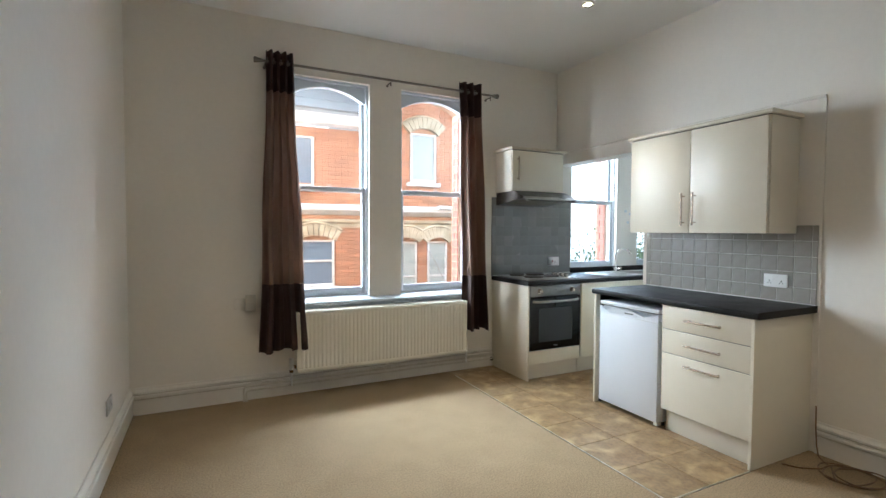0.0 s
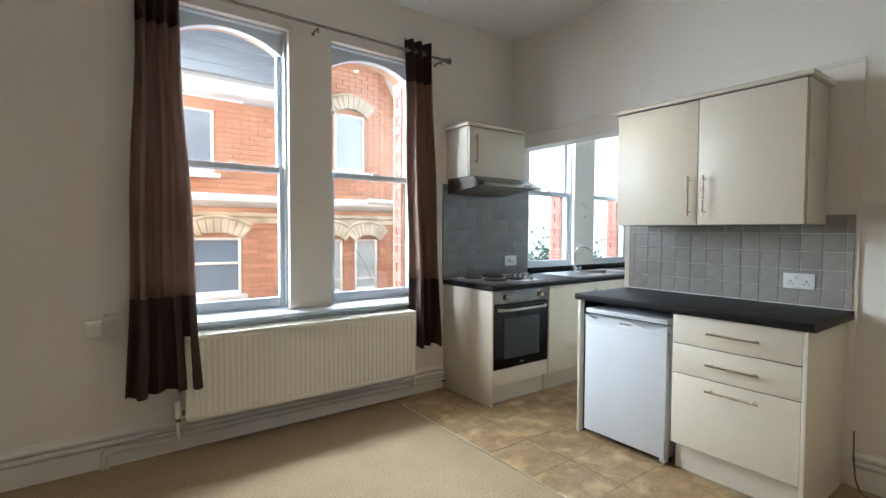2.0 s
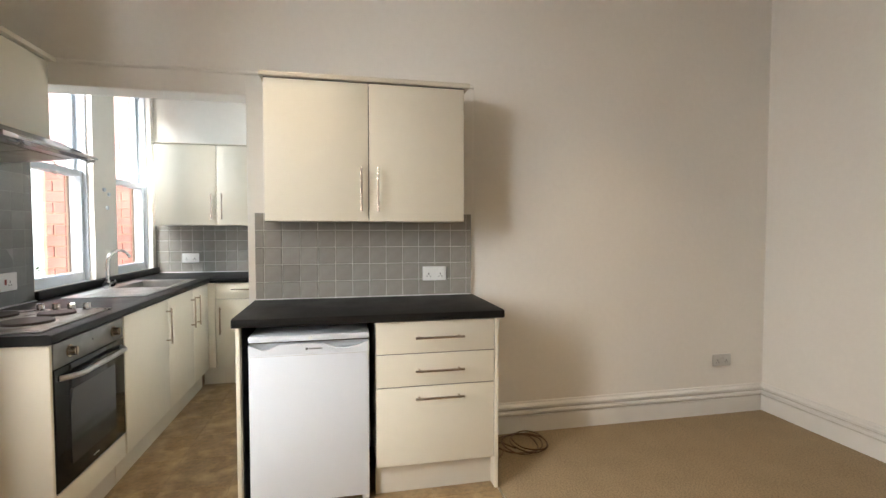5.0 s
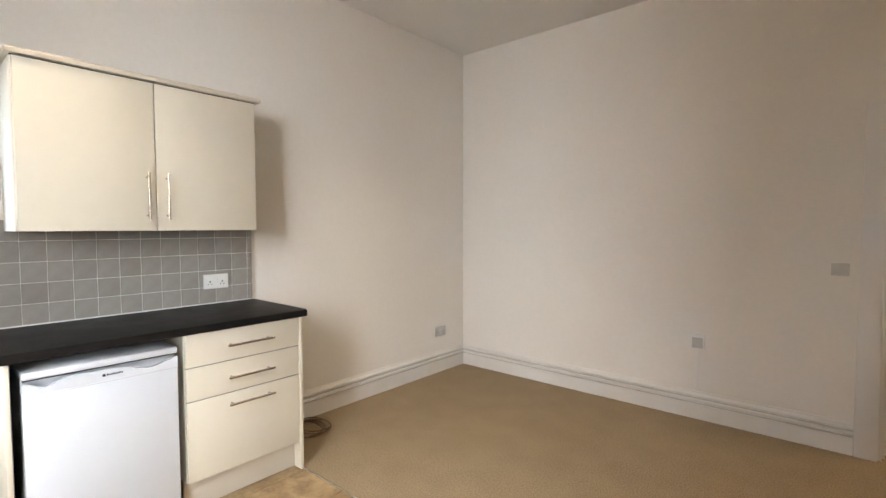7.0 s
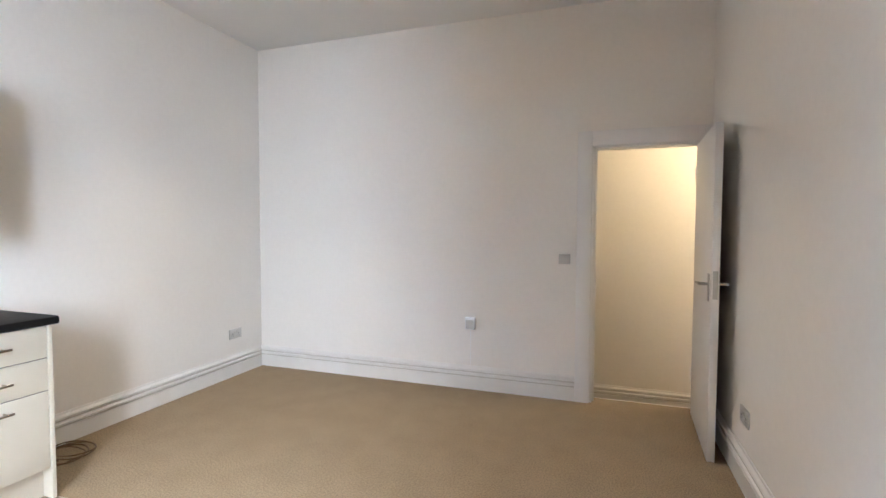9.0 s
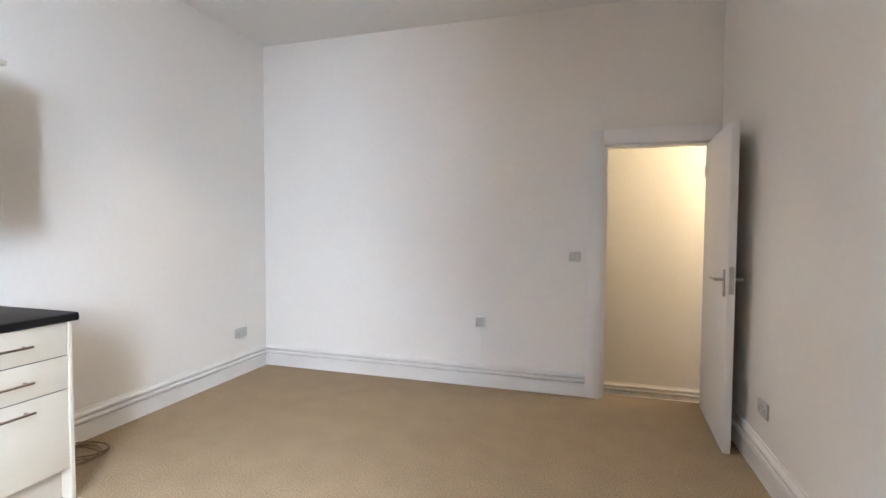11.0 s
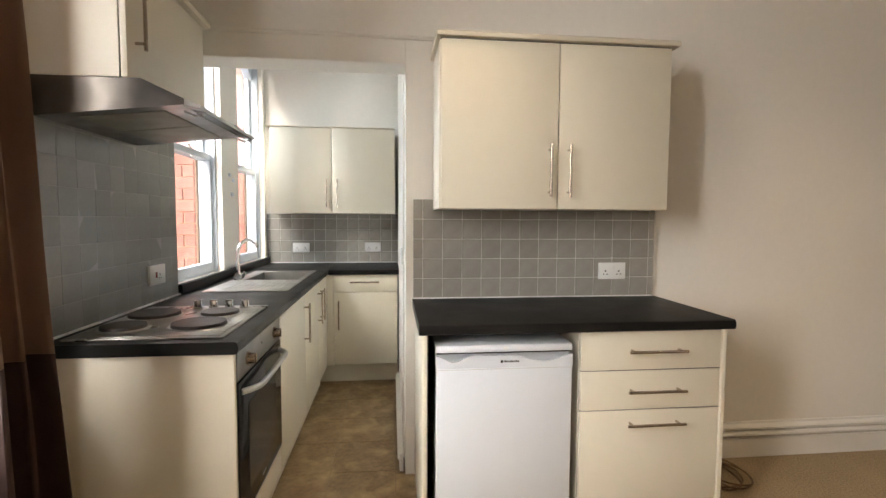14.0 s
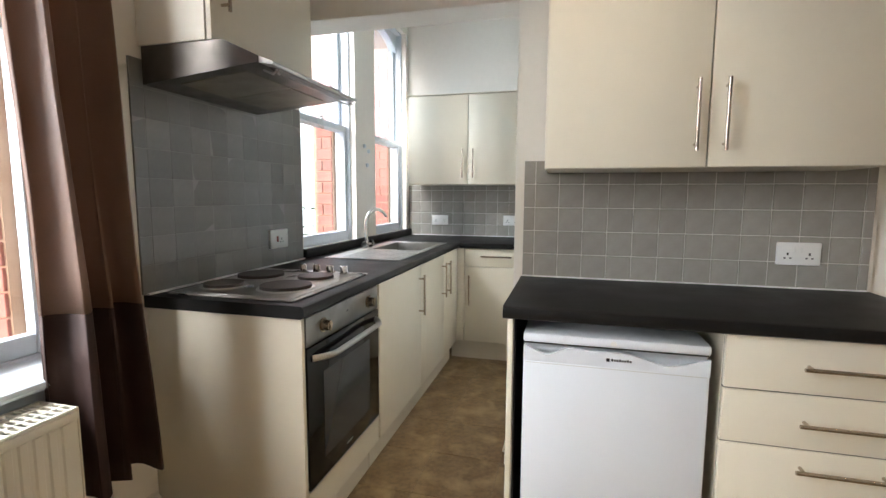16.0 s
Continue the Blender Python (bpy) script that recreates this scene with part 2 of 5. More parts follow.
# ---- mesh helpers ----
def finish(name, bm, mat, smooth=False):
    me = bpy.data.meshes.new(name)
    bmesh.ops.recalc_face_normals(bm, faces=bm.faces)
    bm.to_mesh(me)
    bm.free()
    me.materials.append(mat)
    if smooth:
        for p in me.polygons:
            p.use_smooth = True
        me.set_sharp_from_angle(angle=radians(35))
    return me


def part(name, bm, mat, parent=None, label="", smooth=True):
    ob = new(name, finish(name, bm, mat, smooth))
    if parent:
        ob.parent = parent
        ob.matrix_parent_inverse = parent.matrix_world.inverted()
    return tagged(ob, label)


def thing(name, at, label, category, group=""):
    ob = new(name)
    ob.empty_display_size = 0.05
    ob.location = at
    ob.matrix_world = Matrix.Translation(at)
    return tagged(ob, label, category, group)


def structure(name, bm, mat, label="", smooth=False):
    ob = new(name, finish(name, bm, mat, smooth))
    return tagged(ob, label, kind="structure")


def box(bm, x0, x1, y0, y1, z0, z1, bevel=0.0, seg=2):
    r = bmesh.ops.create_cube(bm, size=1.0, matrix=Matrix.LocRotScale(((x0 + x1) / 2, (y0 + y1) / 2, (z0 + z1) / 2), None, (abs(x1 - x0), abs(y1 - y0), abs(z1 - z0))))
    if bevel:
        vs = set(r["verts"])
        es = [e for e in bm.edges if e.verts[0] in vs and e.verts[1] in vs]
        bmesh.ops.bevel(bm, geom=es, offset=bevel, segments=seg, affect='EDGES', profile=0.5)
    return bm


def boxes(*rows, bevel=0.0):
    bm = bmesh.new()
    for r in rows:
        box(bm, *r, bevel=bevel)
    return bm


def rod(bm, p0, p1, r0, r1=None, seg=16):
    p0, p1 = Vector(p0), Vector(p1)
    d = p1 - p0
    m = Matrix.Translation((p0 + p1) / 2) @ d.to_track_quat('Z', 'Y').to_matrix().to_4x4()
    bmesh.ops.create_cone(bm, cap_ends=True, segments=seg, radius1=r0, radius2=r0 if r1 is None else r1, depth=d.length, matrix=m)
    return bm


def ball(bm, at, r, seg=12):
    bmesh.ops.create_uvsphere(bm, u_segments=seg, v_segments=max(6, seg // 2), radius=r, matrix=Matrix.Translation(at))
    return bm


def tube(points, r, seg=10, closed=False):
    """A round tube along points."""
    bm = bmesh.new()
    pts = [Vector(p) for p in points]
    rings = []
    n = len(pts)
    side = None
    for i, p in enumerate(pts):
        a = pts[(i - 1) % n] if closed or i else p
        b = pts[(i + 1) % n] if closed or i < n - 1 else p
        d = (b - a).normalized()
        if side is None:
            side = d.cross(Vector((0, 0, 1)))
            if side.length < 0.1:
                side = d.cross(Vector((0, 1, 0)))
        side = (side - d * side.dot(d)).normalized()
        up = side.cross(d)
        rings.append([bm.verts.new(p + (side * math.cos(2 * math.pi * k / seg) + up * math.sin(2 * math.pi * k / seg)) * r) for k in range(seg)])
    for i in range(n if closed else n - 1):
        q, s = rings[i], rings[(i + 1) % n]
        for k in range(seg):
            bm.faces.new((q[k], q[(k + 1) % seg], s[(k + 1) % seg], s[k]))
    if not closed:
        bm.faces.new(rings[0][::-1])
        bm.faces.new(rings[-1])
    return bm


def prism(outline, axis, a, b):
    """A 2D outline extruded along an axis from a to b. axis x: outline (y, z); y: (x, z); z: (x, y)."""
    bm = bmesh.new()
    def at(u, v, w):
        return {"x": (w, u, v), "y": (u, w, v), "z": (u, v, w)}[axis]
    lo = [bm.verts.new(at(u, v, a)) for u, v in outline]
    hi = [bm.verts.new(at(u, v, b)) for u, v in outline]
    n = len(outline)
    bm.faces.new(lo)
    bm.faces.new(hi[::-1])
    for i in range(n):
        bm.faces.new((lo[i], lo[(i + 1) % n], hi[(i + 1) % n], hi[i]))
    return bm


def merge(bm, other):
    me = bpy.data.meshes.new("tmp")
    other.to_mesh(me)
    other.free()
    bm.from_mesh(me)
    bpy.data.meshes.remove(me)
    return bm


def arch_header(x0, x1, zs, za, zt, y0, y1, n=14):
    """A wall or board piece between a segmental arch (springing zs, crown za) and zt."""
    bm = bmesh.new()
    c, h = (x1 - x0) / 2, za - zs
    r = (c * c + h * h) / (2 * h)
    def z_at(x):
        return za - r + math.sqrt(max(r * r - (x - (x0 + x1) / 2) ** 2, 0))
    cols = []
    for i in range(n + 1):
        x = x0 + (x1 - x0) * i / n
        cols.append([bm.verts.new(p) for p in ((x, y0, z_at(x)), (x, y1, z_at(x)), (x, y1, zt), (x, y0, zt))])
    for a, b in zip(cols, cols[1:]):
        for k in range(4):
            bm.faces.new((a[k], b[k], b[(k + 1) % 4], a[(k + 1) % 4]))
    bm.faces.new(cols[0])
    bm.faces.new(cols[-1][::-1])
    return bm


# ---- plan ----
XW, XE, YS, YN, ZC = -0.52, 3.366, -0.595, 4.09, 3.04      # main room faces
XP = 3.351                                                 # face of the boarded panel on the east wall
XA, YA, YJ = 5.36, 2.925, 2.916                            # annex: far wall, south wall, jamb of the opening
ZO = 2.058                                                 # head of the opening
ZSILL, ZHEAD = 0.79, 2.635
LIGHTS = [(0.58, 1.285), (1.585, 2.31)]                    # main window
KLIGHTS = [(3.585, 4.265), (4.60, 5.295)]                  # kitchen window
KSILL = 0.955

# floors and ceiling
structure("floor", boxes((XW - 0.2, 2.07, YS - 0.12, YN + 0.1, -0.08, 0.0), (2.07, XE + 0.02, YS - 0.12, 1.632, -0.08, 0.0)), M_CARPET, "worn beige fitted carpet")
structure("floor_vinyl", boxes((2.07, XE + 0.02, 1.632, YN + 0.1, -0.08, -0.004), (XE + 0.02, XA + 0.1, 2.8, YN + 0.1, -0.08, -0.004)), M_VJOINT, "stone-patterned brown sheet vinyl")
structure("ceiling", boxes((XW - 0.2, XA + 0.2, YS - 1.3, YN + 0.42, ZC, ZC + 0.15)), M_CEIL, "plain white ceiling")

# walls
structure("wall_west", boxes((XW - 0.2, XW, YS - 0.12, YN, 0, ZC)), M_WALL, "cream-white painted plaster wall")
DX0, DX1, DZ = -0.47, 0.285, 1.975
structure("wall_south", boxes((XW, DX0 - 0.012, YS - 0.12, YS, 0, ZC), (DX1 + 0.012, XE + 0.16, YS - 0.12, YS, 0, ZC), (DX0 - 0.012, DX1 + 0.012, YS - 0.12, YS, DZ + 0.012, ZC)), M_WALL, "cream-white painted plaster wall")
structure("wall_east", boxes((XE, XE + 0.164, YS, YJ, 0, ZC), (XE, XE + 0.164, YJ, YN, ZO, ZC)), M_WALL, "cream-white painted plaster wall")
structure("wall_panel", boxes((XP, XE, 1.60, YJ, 0, 2.18), (XP, XE, YJ, YN, ZO, 2.18), bevel=0.003), M_WALL, "painted boarding proud of the plaster")

bead = [(XP - 0.004, 1.60 + (YN - 1.60) * k / 20, 2.181 + 0.003 * math.sin(k * 1.1)) for k in range(21)]
part("capping_bead", tube(bead, 0.011, 8), M_WALL, bpy.data.objects["wall_panel"])


def wall_with_lights(rows, z_in_sill, x0, x1, y0, y1, ztop, zbot):
    bm = bmesh.new()
    edges = [x0] + [v for r in rows for v in r] + [x1]
    for i in range(0, len(edges), 2):
        box(bm, edges[i], edges[i + 1], y0, y1, zbot, ztop)
    for (a, b), s in zip(rows, z_in_sill):
        box(bm, a, b, y0, y1, zbot, s)
        box(bm, a, b, y0, y1, ZHEAD, ztop)
    return bm


structure("wall_north", wall_with_lights(LIGHTS + KLIGHTS, [ZSILL - 0.04] * 2 + [KSILL] * 2, XW - 0.2, XA + 0.2, YN, 4.24, ZC, 0), M_WALL, "cream-white painted plaster window wall")
structure("wall_annex_south", boxes((XE + 0.164, XA, YA - 0.1, YA, 0, ZC)), M_WALL, "white painted kitchen wall")
structure("wall_annex_east", boxes((XA, XA + 0.2, YA - 0.1, YN, 0, ZC)), M_WALL, "cream painted kitchen wall")

# hall beyond the door, two steps down
HY, HF = -1.63, -0.37
structure("hall_floor", boxes((-1.6, 1.9, HY - 0.1, YS - 0.12, HF - 0.1, HF)), M_CARPET, "beige carpeted landing")
# out of view, added so outside light does not leak into the hall
structure("hall_ceiling", boxes((-1.7, XW - 0.2, HY - 0.1, YS - 0.12, ZC, ZC + 0.15)), M_CEIL, "plain white hall ceiling")
structure("hall_wall", boxes((-1.6, 1.9, HY - 0.1, HY, HF, ZC), (-1.7, -1.6, HY, YS - 0.12, HF, ZC), (1.9, 2.0, HY, YS - 0.12, HF, ZC), (-1.6, 1.9, YS - 0.135, YS - 0.121, HF, -0.001),
                             (-1.6, XW - 0.2, YS - 0.135, YS - 0.121, 0, ZC)), M_WALL, "warm-lit cream hall wall")


def skirting(name, run, a, b, face, out, z=0.0, h=0.196, label="white moulded skirting board"):
    """A moulded skirting along x or y from a to b; face: wall plane, out: +1 or -1 into the room."""
    prof = [(0, 0), (0.020, 0), (0.020, 0.106), (0.009, 0.109), (0.009, 0.118), (0.027, 0.123), (0.030, 0.131), (0.026, 0.140), (0.010, 0.144), (0.010, 0.153),
            (0.021, 0.158), (0.023, 0.166), (0.019, 0.174), (0.008, 0.184), (0.006, 0.196), (0, 0.196)]
    prof = [(face + out * d, z + v * h / 0.196) for d, v in prof]
    st = structure(name, prism(prof, "x" if run == "x" else "y", a, b), M_TRIM, label)
    # dark strips in both grooves stand for shade under the beads
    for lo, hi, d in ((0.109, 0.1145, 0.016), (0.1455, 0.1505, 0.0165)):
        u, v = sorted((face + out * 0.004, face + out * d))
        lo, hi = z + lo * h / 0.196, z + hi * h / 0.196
        part("groove", boxes((a, b, u, v, lo, hi) if run == "x" else (u, v, a, b, lo, hi)), M_GROOVE_SHADE, st, "moulding groove with its shade painted dark")
    return st


skirting("baseboard_south", "x", 0.395, XE, YS, 1)
skirting("baseboard_east", "y", YS + 0.027, 1.60, XE, -1)
skirting("baseboard_west", "y", YS, YN, XW, 1)
skirting("baseboard_north", "x", XW + 0.027, 2.565, YN, -1)
skirting("baseboard_hall", "x", -1.6, 1.9, HY, 1, z=HF)
skirting("baseboard_annex", "x", XE + 0.02, 4.70, YA, 1, h=0.1)
structure("threshold_strip", boxes((2.066, 2.076, 1.632, 3.93, 0.0, 0.003), (2.066, 2.75, 1.627, 1.637, 0.0, 0.003), bevel=0.001), M_SEAM, "thin metal carpet edging strip")

# ---- windows ----
def sash_light(win, x0, x1, z0, zr, yp, spring, crown, glass, glass_up):
    """One sliding sash light in an opening x0..x1, sill z0, meeting rail zr, inner face yp."""
    zt = ZHEAD
    j, s = 0.016, 0.032
    bm = boxes((x0, x0 + j, yp - 0.02, yp + 0.083, z0, zt), (x1 - j, x1, yp - 0.02, yp + 0.083, z0, zt), (x0 + j, x1 - j, yp - 0.005, yp + 0.083, z0 - 0.03, z0 + 0.008), (x0 + j, x1 - j, yp - 0.02, yp + 0.02, zt - 0.016, zt), bevel=0.002)
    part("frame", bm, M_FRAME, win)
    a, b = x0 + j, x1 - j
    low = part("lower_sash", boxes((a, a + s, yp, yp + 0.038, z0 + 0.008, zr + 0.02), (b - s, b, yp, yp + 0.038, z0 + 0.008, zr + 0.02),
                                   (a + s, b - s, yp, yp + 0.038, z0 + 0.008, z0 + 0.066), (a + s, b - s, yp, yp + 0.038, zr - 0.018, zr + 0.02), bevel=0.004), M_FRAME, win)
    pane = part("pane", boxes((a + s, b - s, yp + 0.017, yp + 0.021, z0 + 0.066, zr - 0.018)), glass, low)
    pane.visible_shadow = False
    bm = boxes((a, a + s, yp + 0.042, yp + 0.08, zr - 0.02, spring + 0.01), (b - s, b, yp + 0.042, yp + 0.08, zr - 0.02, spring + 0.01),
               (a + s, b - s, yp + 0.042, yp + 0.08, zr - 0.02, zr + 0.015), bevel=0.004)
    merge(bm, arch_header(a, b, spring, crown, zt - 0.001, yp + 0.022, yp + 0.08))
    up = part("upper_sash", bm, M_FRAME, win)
    pane = part("pane", boxes((a + s, b - s, yp + 0.058, yp + 0.062, zr + 0.015, crown)), glass_up, up)
    pane.visible_shadow = False
    xm = (a + b) / 2 + 0.02
    bm = boxes((xm - 0.02, xm + 0.02, yp + 0.004, yp + 0.03, zr + 0.02, zr + 0.027), bevel=0.002)
    rod(bm, (xm + 0.012, yp + 0.017, zr + 0.025), (xm + 0.012, yp + 0.017, zr + 0.045), 0.004)
    rod(bm, (xm - 0.02, yp + 0.017, zr + 0.036), (xm + 0.016, yp + 0.017, zr + 0.04), 0.004)
    part("sash_lock", bm, M_STEEL, low, "small metal sash fastener")
    hook = [(xm - 0.07 + 0.06 * u, yp - 0.012 * math.sin(math.pi * u), zr - 0.02 - 0.022 * math.sin(math.pi * u)) for u in [k / 8 for k in range(9)]]
    part("sash_pull", tube(hook, 0.003, 6), M_STEEL, low)


win = tagged(thing("window_1", (1.445, 4.17, ZSILL), "pair of white painted arched sliding sash windows", "window"), kind="structure")
for a, b in LIGHTS:
    sash_light(win, a, b, ZSILL, 1.713, 4.155, 2.475, 2.585, M_GLASS, M_GLASS_UP)
sill = prism([(4.026, 0.735), (4.018, 0.745), (4.020, 0.757), (4.032, 0.765), (4.09, 0.775), (4.155, 0.79), (4.155, 0.75), (4.09, 0.735)], "x", 0.53, 2.36)
part("window_sill", sill, M_FRAME, win)
part("apron", boxes((0.55, 2.34, 4.068, 4.09, 0.68, 0.735), bevel=0.004), M_FRAME, win)

win2 = tagged(thing("window_2", (4.46, 4.17, KSILL), "pair of white painted arched kitchen sash windows", "window"), kind="structure")
for a, b in KLIGHTS:
    sash_light(win2, a, b, KSILL, 1.695, 4.148, 2.475, 2.585, M_GLASS_K, M_GLASS_KUP)
for x, z in ((4.40, 1.60), (4.47, 1.57), (4.44, 1.47)):
    part("bead_stud", rod(bmesh.new(), (x, YN - 0.012, z), (x, YN, z), 0.014), M_FRAME, win2)

# ---- door ----
door = tagged(thing("door_1", (DX0, YS, 0), "open flush white painted door with lever handles", "door"), kind="structure")
part("door_frame", boxes((DX1 - 0.02, DX1 + 0.012, YS - 0.12, YS + 0.003, 0, DZ), (DX0 - 0.012, DX0 + 0.02, YS - 0.12, YS + 0.003, 0, DZ), (DX0 - 0.012, DX1 + 0.012, YS - 0.12, YS + 0.003, DZ - 0.02, DZ + 0.012),
                         (DX1 - 0.034, DX1 - 0.02, YS - 0.12, YS - 0.045, 0, DZ - 0.02), bevel=0.002), M_DOOR, door)
part("architrave", boxes((DX1, 0.392, YS + 0.003, YS + 0.028, 0, 2.083), (XW + 0.004, DX0, YS + 0.003, YS + 0.028, 0, 2.083), (DX0, DX1, YS + 0.003, YS + 0.028, DZ - 0.006, 2.083), bevel=0.004), M_DOOR, door)
LEAF = pose(-0.463, YS + 0.012, 0.0, 0, 0, -2.7)
leaf = part("leaf", boxes((0.0, 0.042, 0.0, 0.772, 0.012, 1.945), bevel=0.003), M_DOOR, door)
leaf.matrix_world = LEAF
def lever(side):
    s = 1 if side else -1
    x = 0.042 if side else 0.0
    bm = boxes((x, x + s * 0.008, 0.60 + 0.08, 0.60 + 0.12, 0.93, 1.09), bevel=0.003)
    rod(bm, (x, 0.70, 1.03), (x + s * 0.055, 0.70, 1.03), 0.009)
    rod(bm, (x + s * 0.05, 0.70, 1.03), (x + s * 0.055, 0.585, 1.028), 0.009, 0.007)
    ball(bm, (x + s * 0.05, 0.70, 1.03), 0.0095)
    return bm
for side in (0, 1):
    h = part("door_handle", lever(side), M_STEEL, None, "satin chrome lever handle")
    h.parent = leaf
bm = boxes((0.008, 0.034, 0.770, 0.7745, 0.95, 1.11), bevel=0.001)
h = part("latch_plate", bm, M_STEEL, None, "satin chrome latch plate")
h.parent = leaf
for z in (0.25, 1.70):
    h = part("hinge", rod(bmesh.new(), (0.045, -0.004, z), (0.045, -0.004, z + 0.09), 0.006), M_DOOR, None)
    h.parent = leaf

# ---- curtains, radiator, wall fittings ----
pole = thing("curtain_pole", (1.445, 3.995, 2.67), "slim brushed metal curtain pole with flared finials", "curtain pole")
part("rail", rod(bmesh.new(), (0.40, 3.995, 2.67), (2.49, 3.995, 2.67), 0.010), M_POLE, pole)
for s, x in ((-1, 0.40), (1, 2.49)):
    bm = rod(bmesh.new(), (x, 3.995, 2.67), (x + s * 0.06, 3.995, 2.67), 0.012, 0.024)
    rod(bm, (x + s * 0.06, 3.995, 2.67), (x + s * 0.066, 3.995, 2.67), 0.024, 0.021)
    part("finial", bm, M_POLE, pole)
for x in (0.42, 1.45, 2.47):
    bm = rod(bmesh.new(), (x, 3.995, 2.652), (x, YN, 2.652), 0.006)
    rod(bm, (x, YN - 0.006, 2.645), (x, YN, 2.645), 0.011)
    rod(bm, (x, 3.995, 2.655), (x, 3.995, 2.62), 0.005)
    part("bracket", bm, M_POLE, pole)


def curtain(name, top, bottom, folds, seed, lean):
    """An eyelet curtain gathered in folds: x spans at top and bottom, three colour bands."""
    cu = thing(name, ((top[0] + top[1]) / 2, 3.995, 0.41), "gathered eyelet curtain in brown with dark bands", "curtain", "curtains at the window")
    rnd = random.Random(seed)
    ph = [rnd.uniform(-0.5, 0.5) for _ in range(40)]
    N = folds * 14
    zs = [2.755, 2.72, 2.67, 2.60, 2.52, 2.44, 2.25, 2.0, 1.75, 1.5, 1.25, 1.05, 0.935, 0.80, 0.65, 0.52, 0.415]

    def at(i, z):
        u = i / N
        w = (2.755 - z) / 2.345
        x = (top[0] * (1 - w) + bottom[0] * w) * (1 - u) + (top[1] * (1 - w) + bottom[1] * w) * u
        amp = 0.030 + (0.010 if folds > 3 else 0.034) * w
        k = u * folds * 2 * math.pi
        y = 3.995 + amp * math.sin(k + 0.5 * w * math.sin(3 * u * math.pi + seed)) * (0.75 + 0.5 * abs(math.sin(u * 7 + seed)))
        y += 0.012 * w * math.sin(2.3 * k + seed)
        x += 0.012 * w * math.sin(2 * k + 1.0) + 0.006 * math.sin(5 * z + u * 4 + seed)
        dz = 0.012 * math.sin(u * 9 + seed) * (1 if z < 0.5 else 0)
        return (x, y - lean * w, z + dz)
    for band, lo, hi, mat in (("top_band", 2.44, 2.755, M_CURT_D), ("middle_band", 0.935, 2.44, M_CURT_M), ("bottom_band", 0.415, 0.935, M_CURT_D)):
        rows = [z for z in zs if lo - 1e-6 <= z <= hi + 1e-6]
        bm = bmesh.new()
        vs = [[bm.verts.new(at(i, z)) for i in range(N + 1)] for z in rows]
        for r, s in zip(vs, vs[1:]):
            for i in range(N):
                bm.faces.new((r[i], r[i + 1], s[i + 1], s[i]))
        ob = part(band, bm, mat, cu, "dark brown band" if mat is M_CURT_D else "mid-brown sateen band")
        m = ob.modifiers.new("thickness", 'SOLIDIFY')
        m.thickness, m.offset = 0.003, 0
    for f in range(folds * 2):
        x, y, z = at(int((f + 0.5) * 7), 2.69)
        ring = [(x, 3.995 + 0.021 * math.cos(a), 2.675 + 0.021 * math.sin(a)) for a in [2 * math.pi * k / 16 for k in range(16)]]
        part("eyelet", tube(ring, 0.0035, 6, True), M_POLE, cu)
    return cu


curtain("curtain", (0.43, 0.62), (0.338, 0.70), 4, 3, 0.105)
curtain("curtain", (2.13, 2.36), (2.185, 2.415), 3, 8, 0.03)


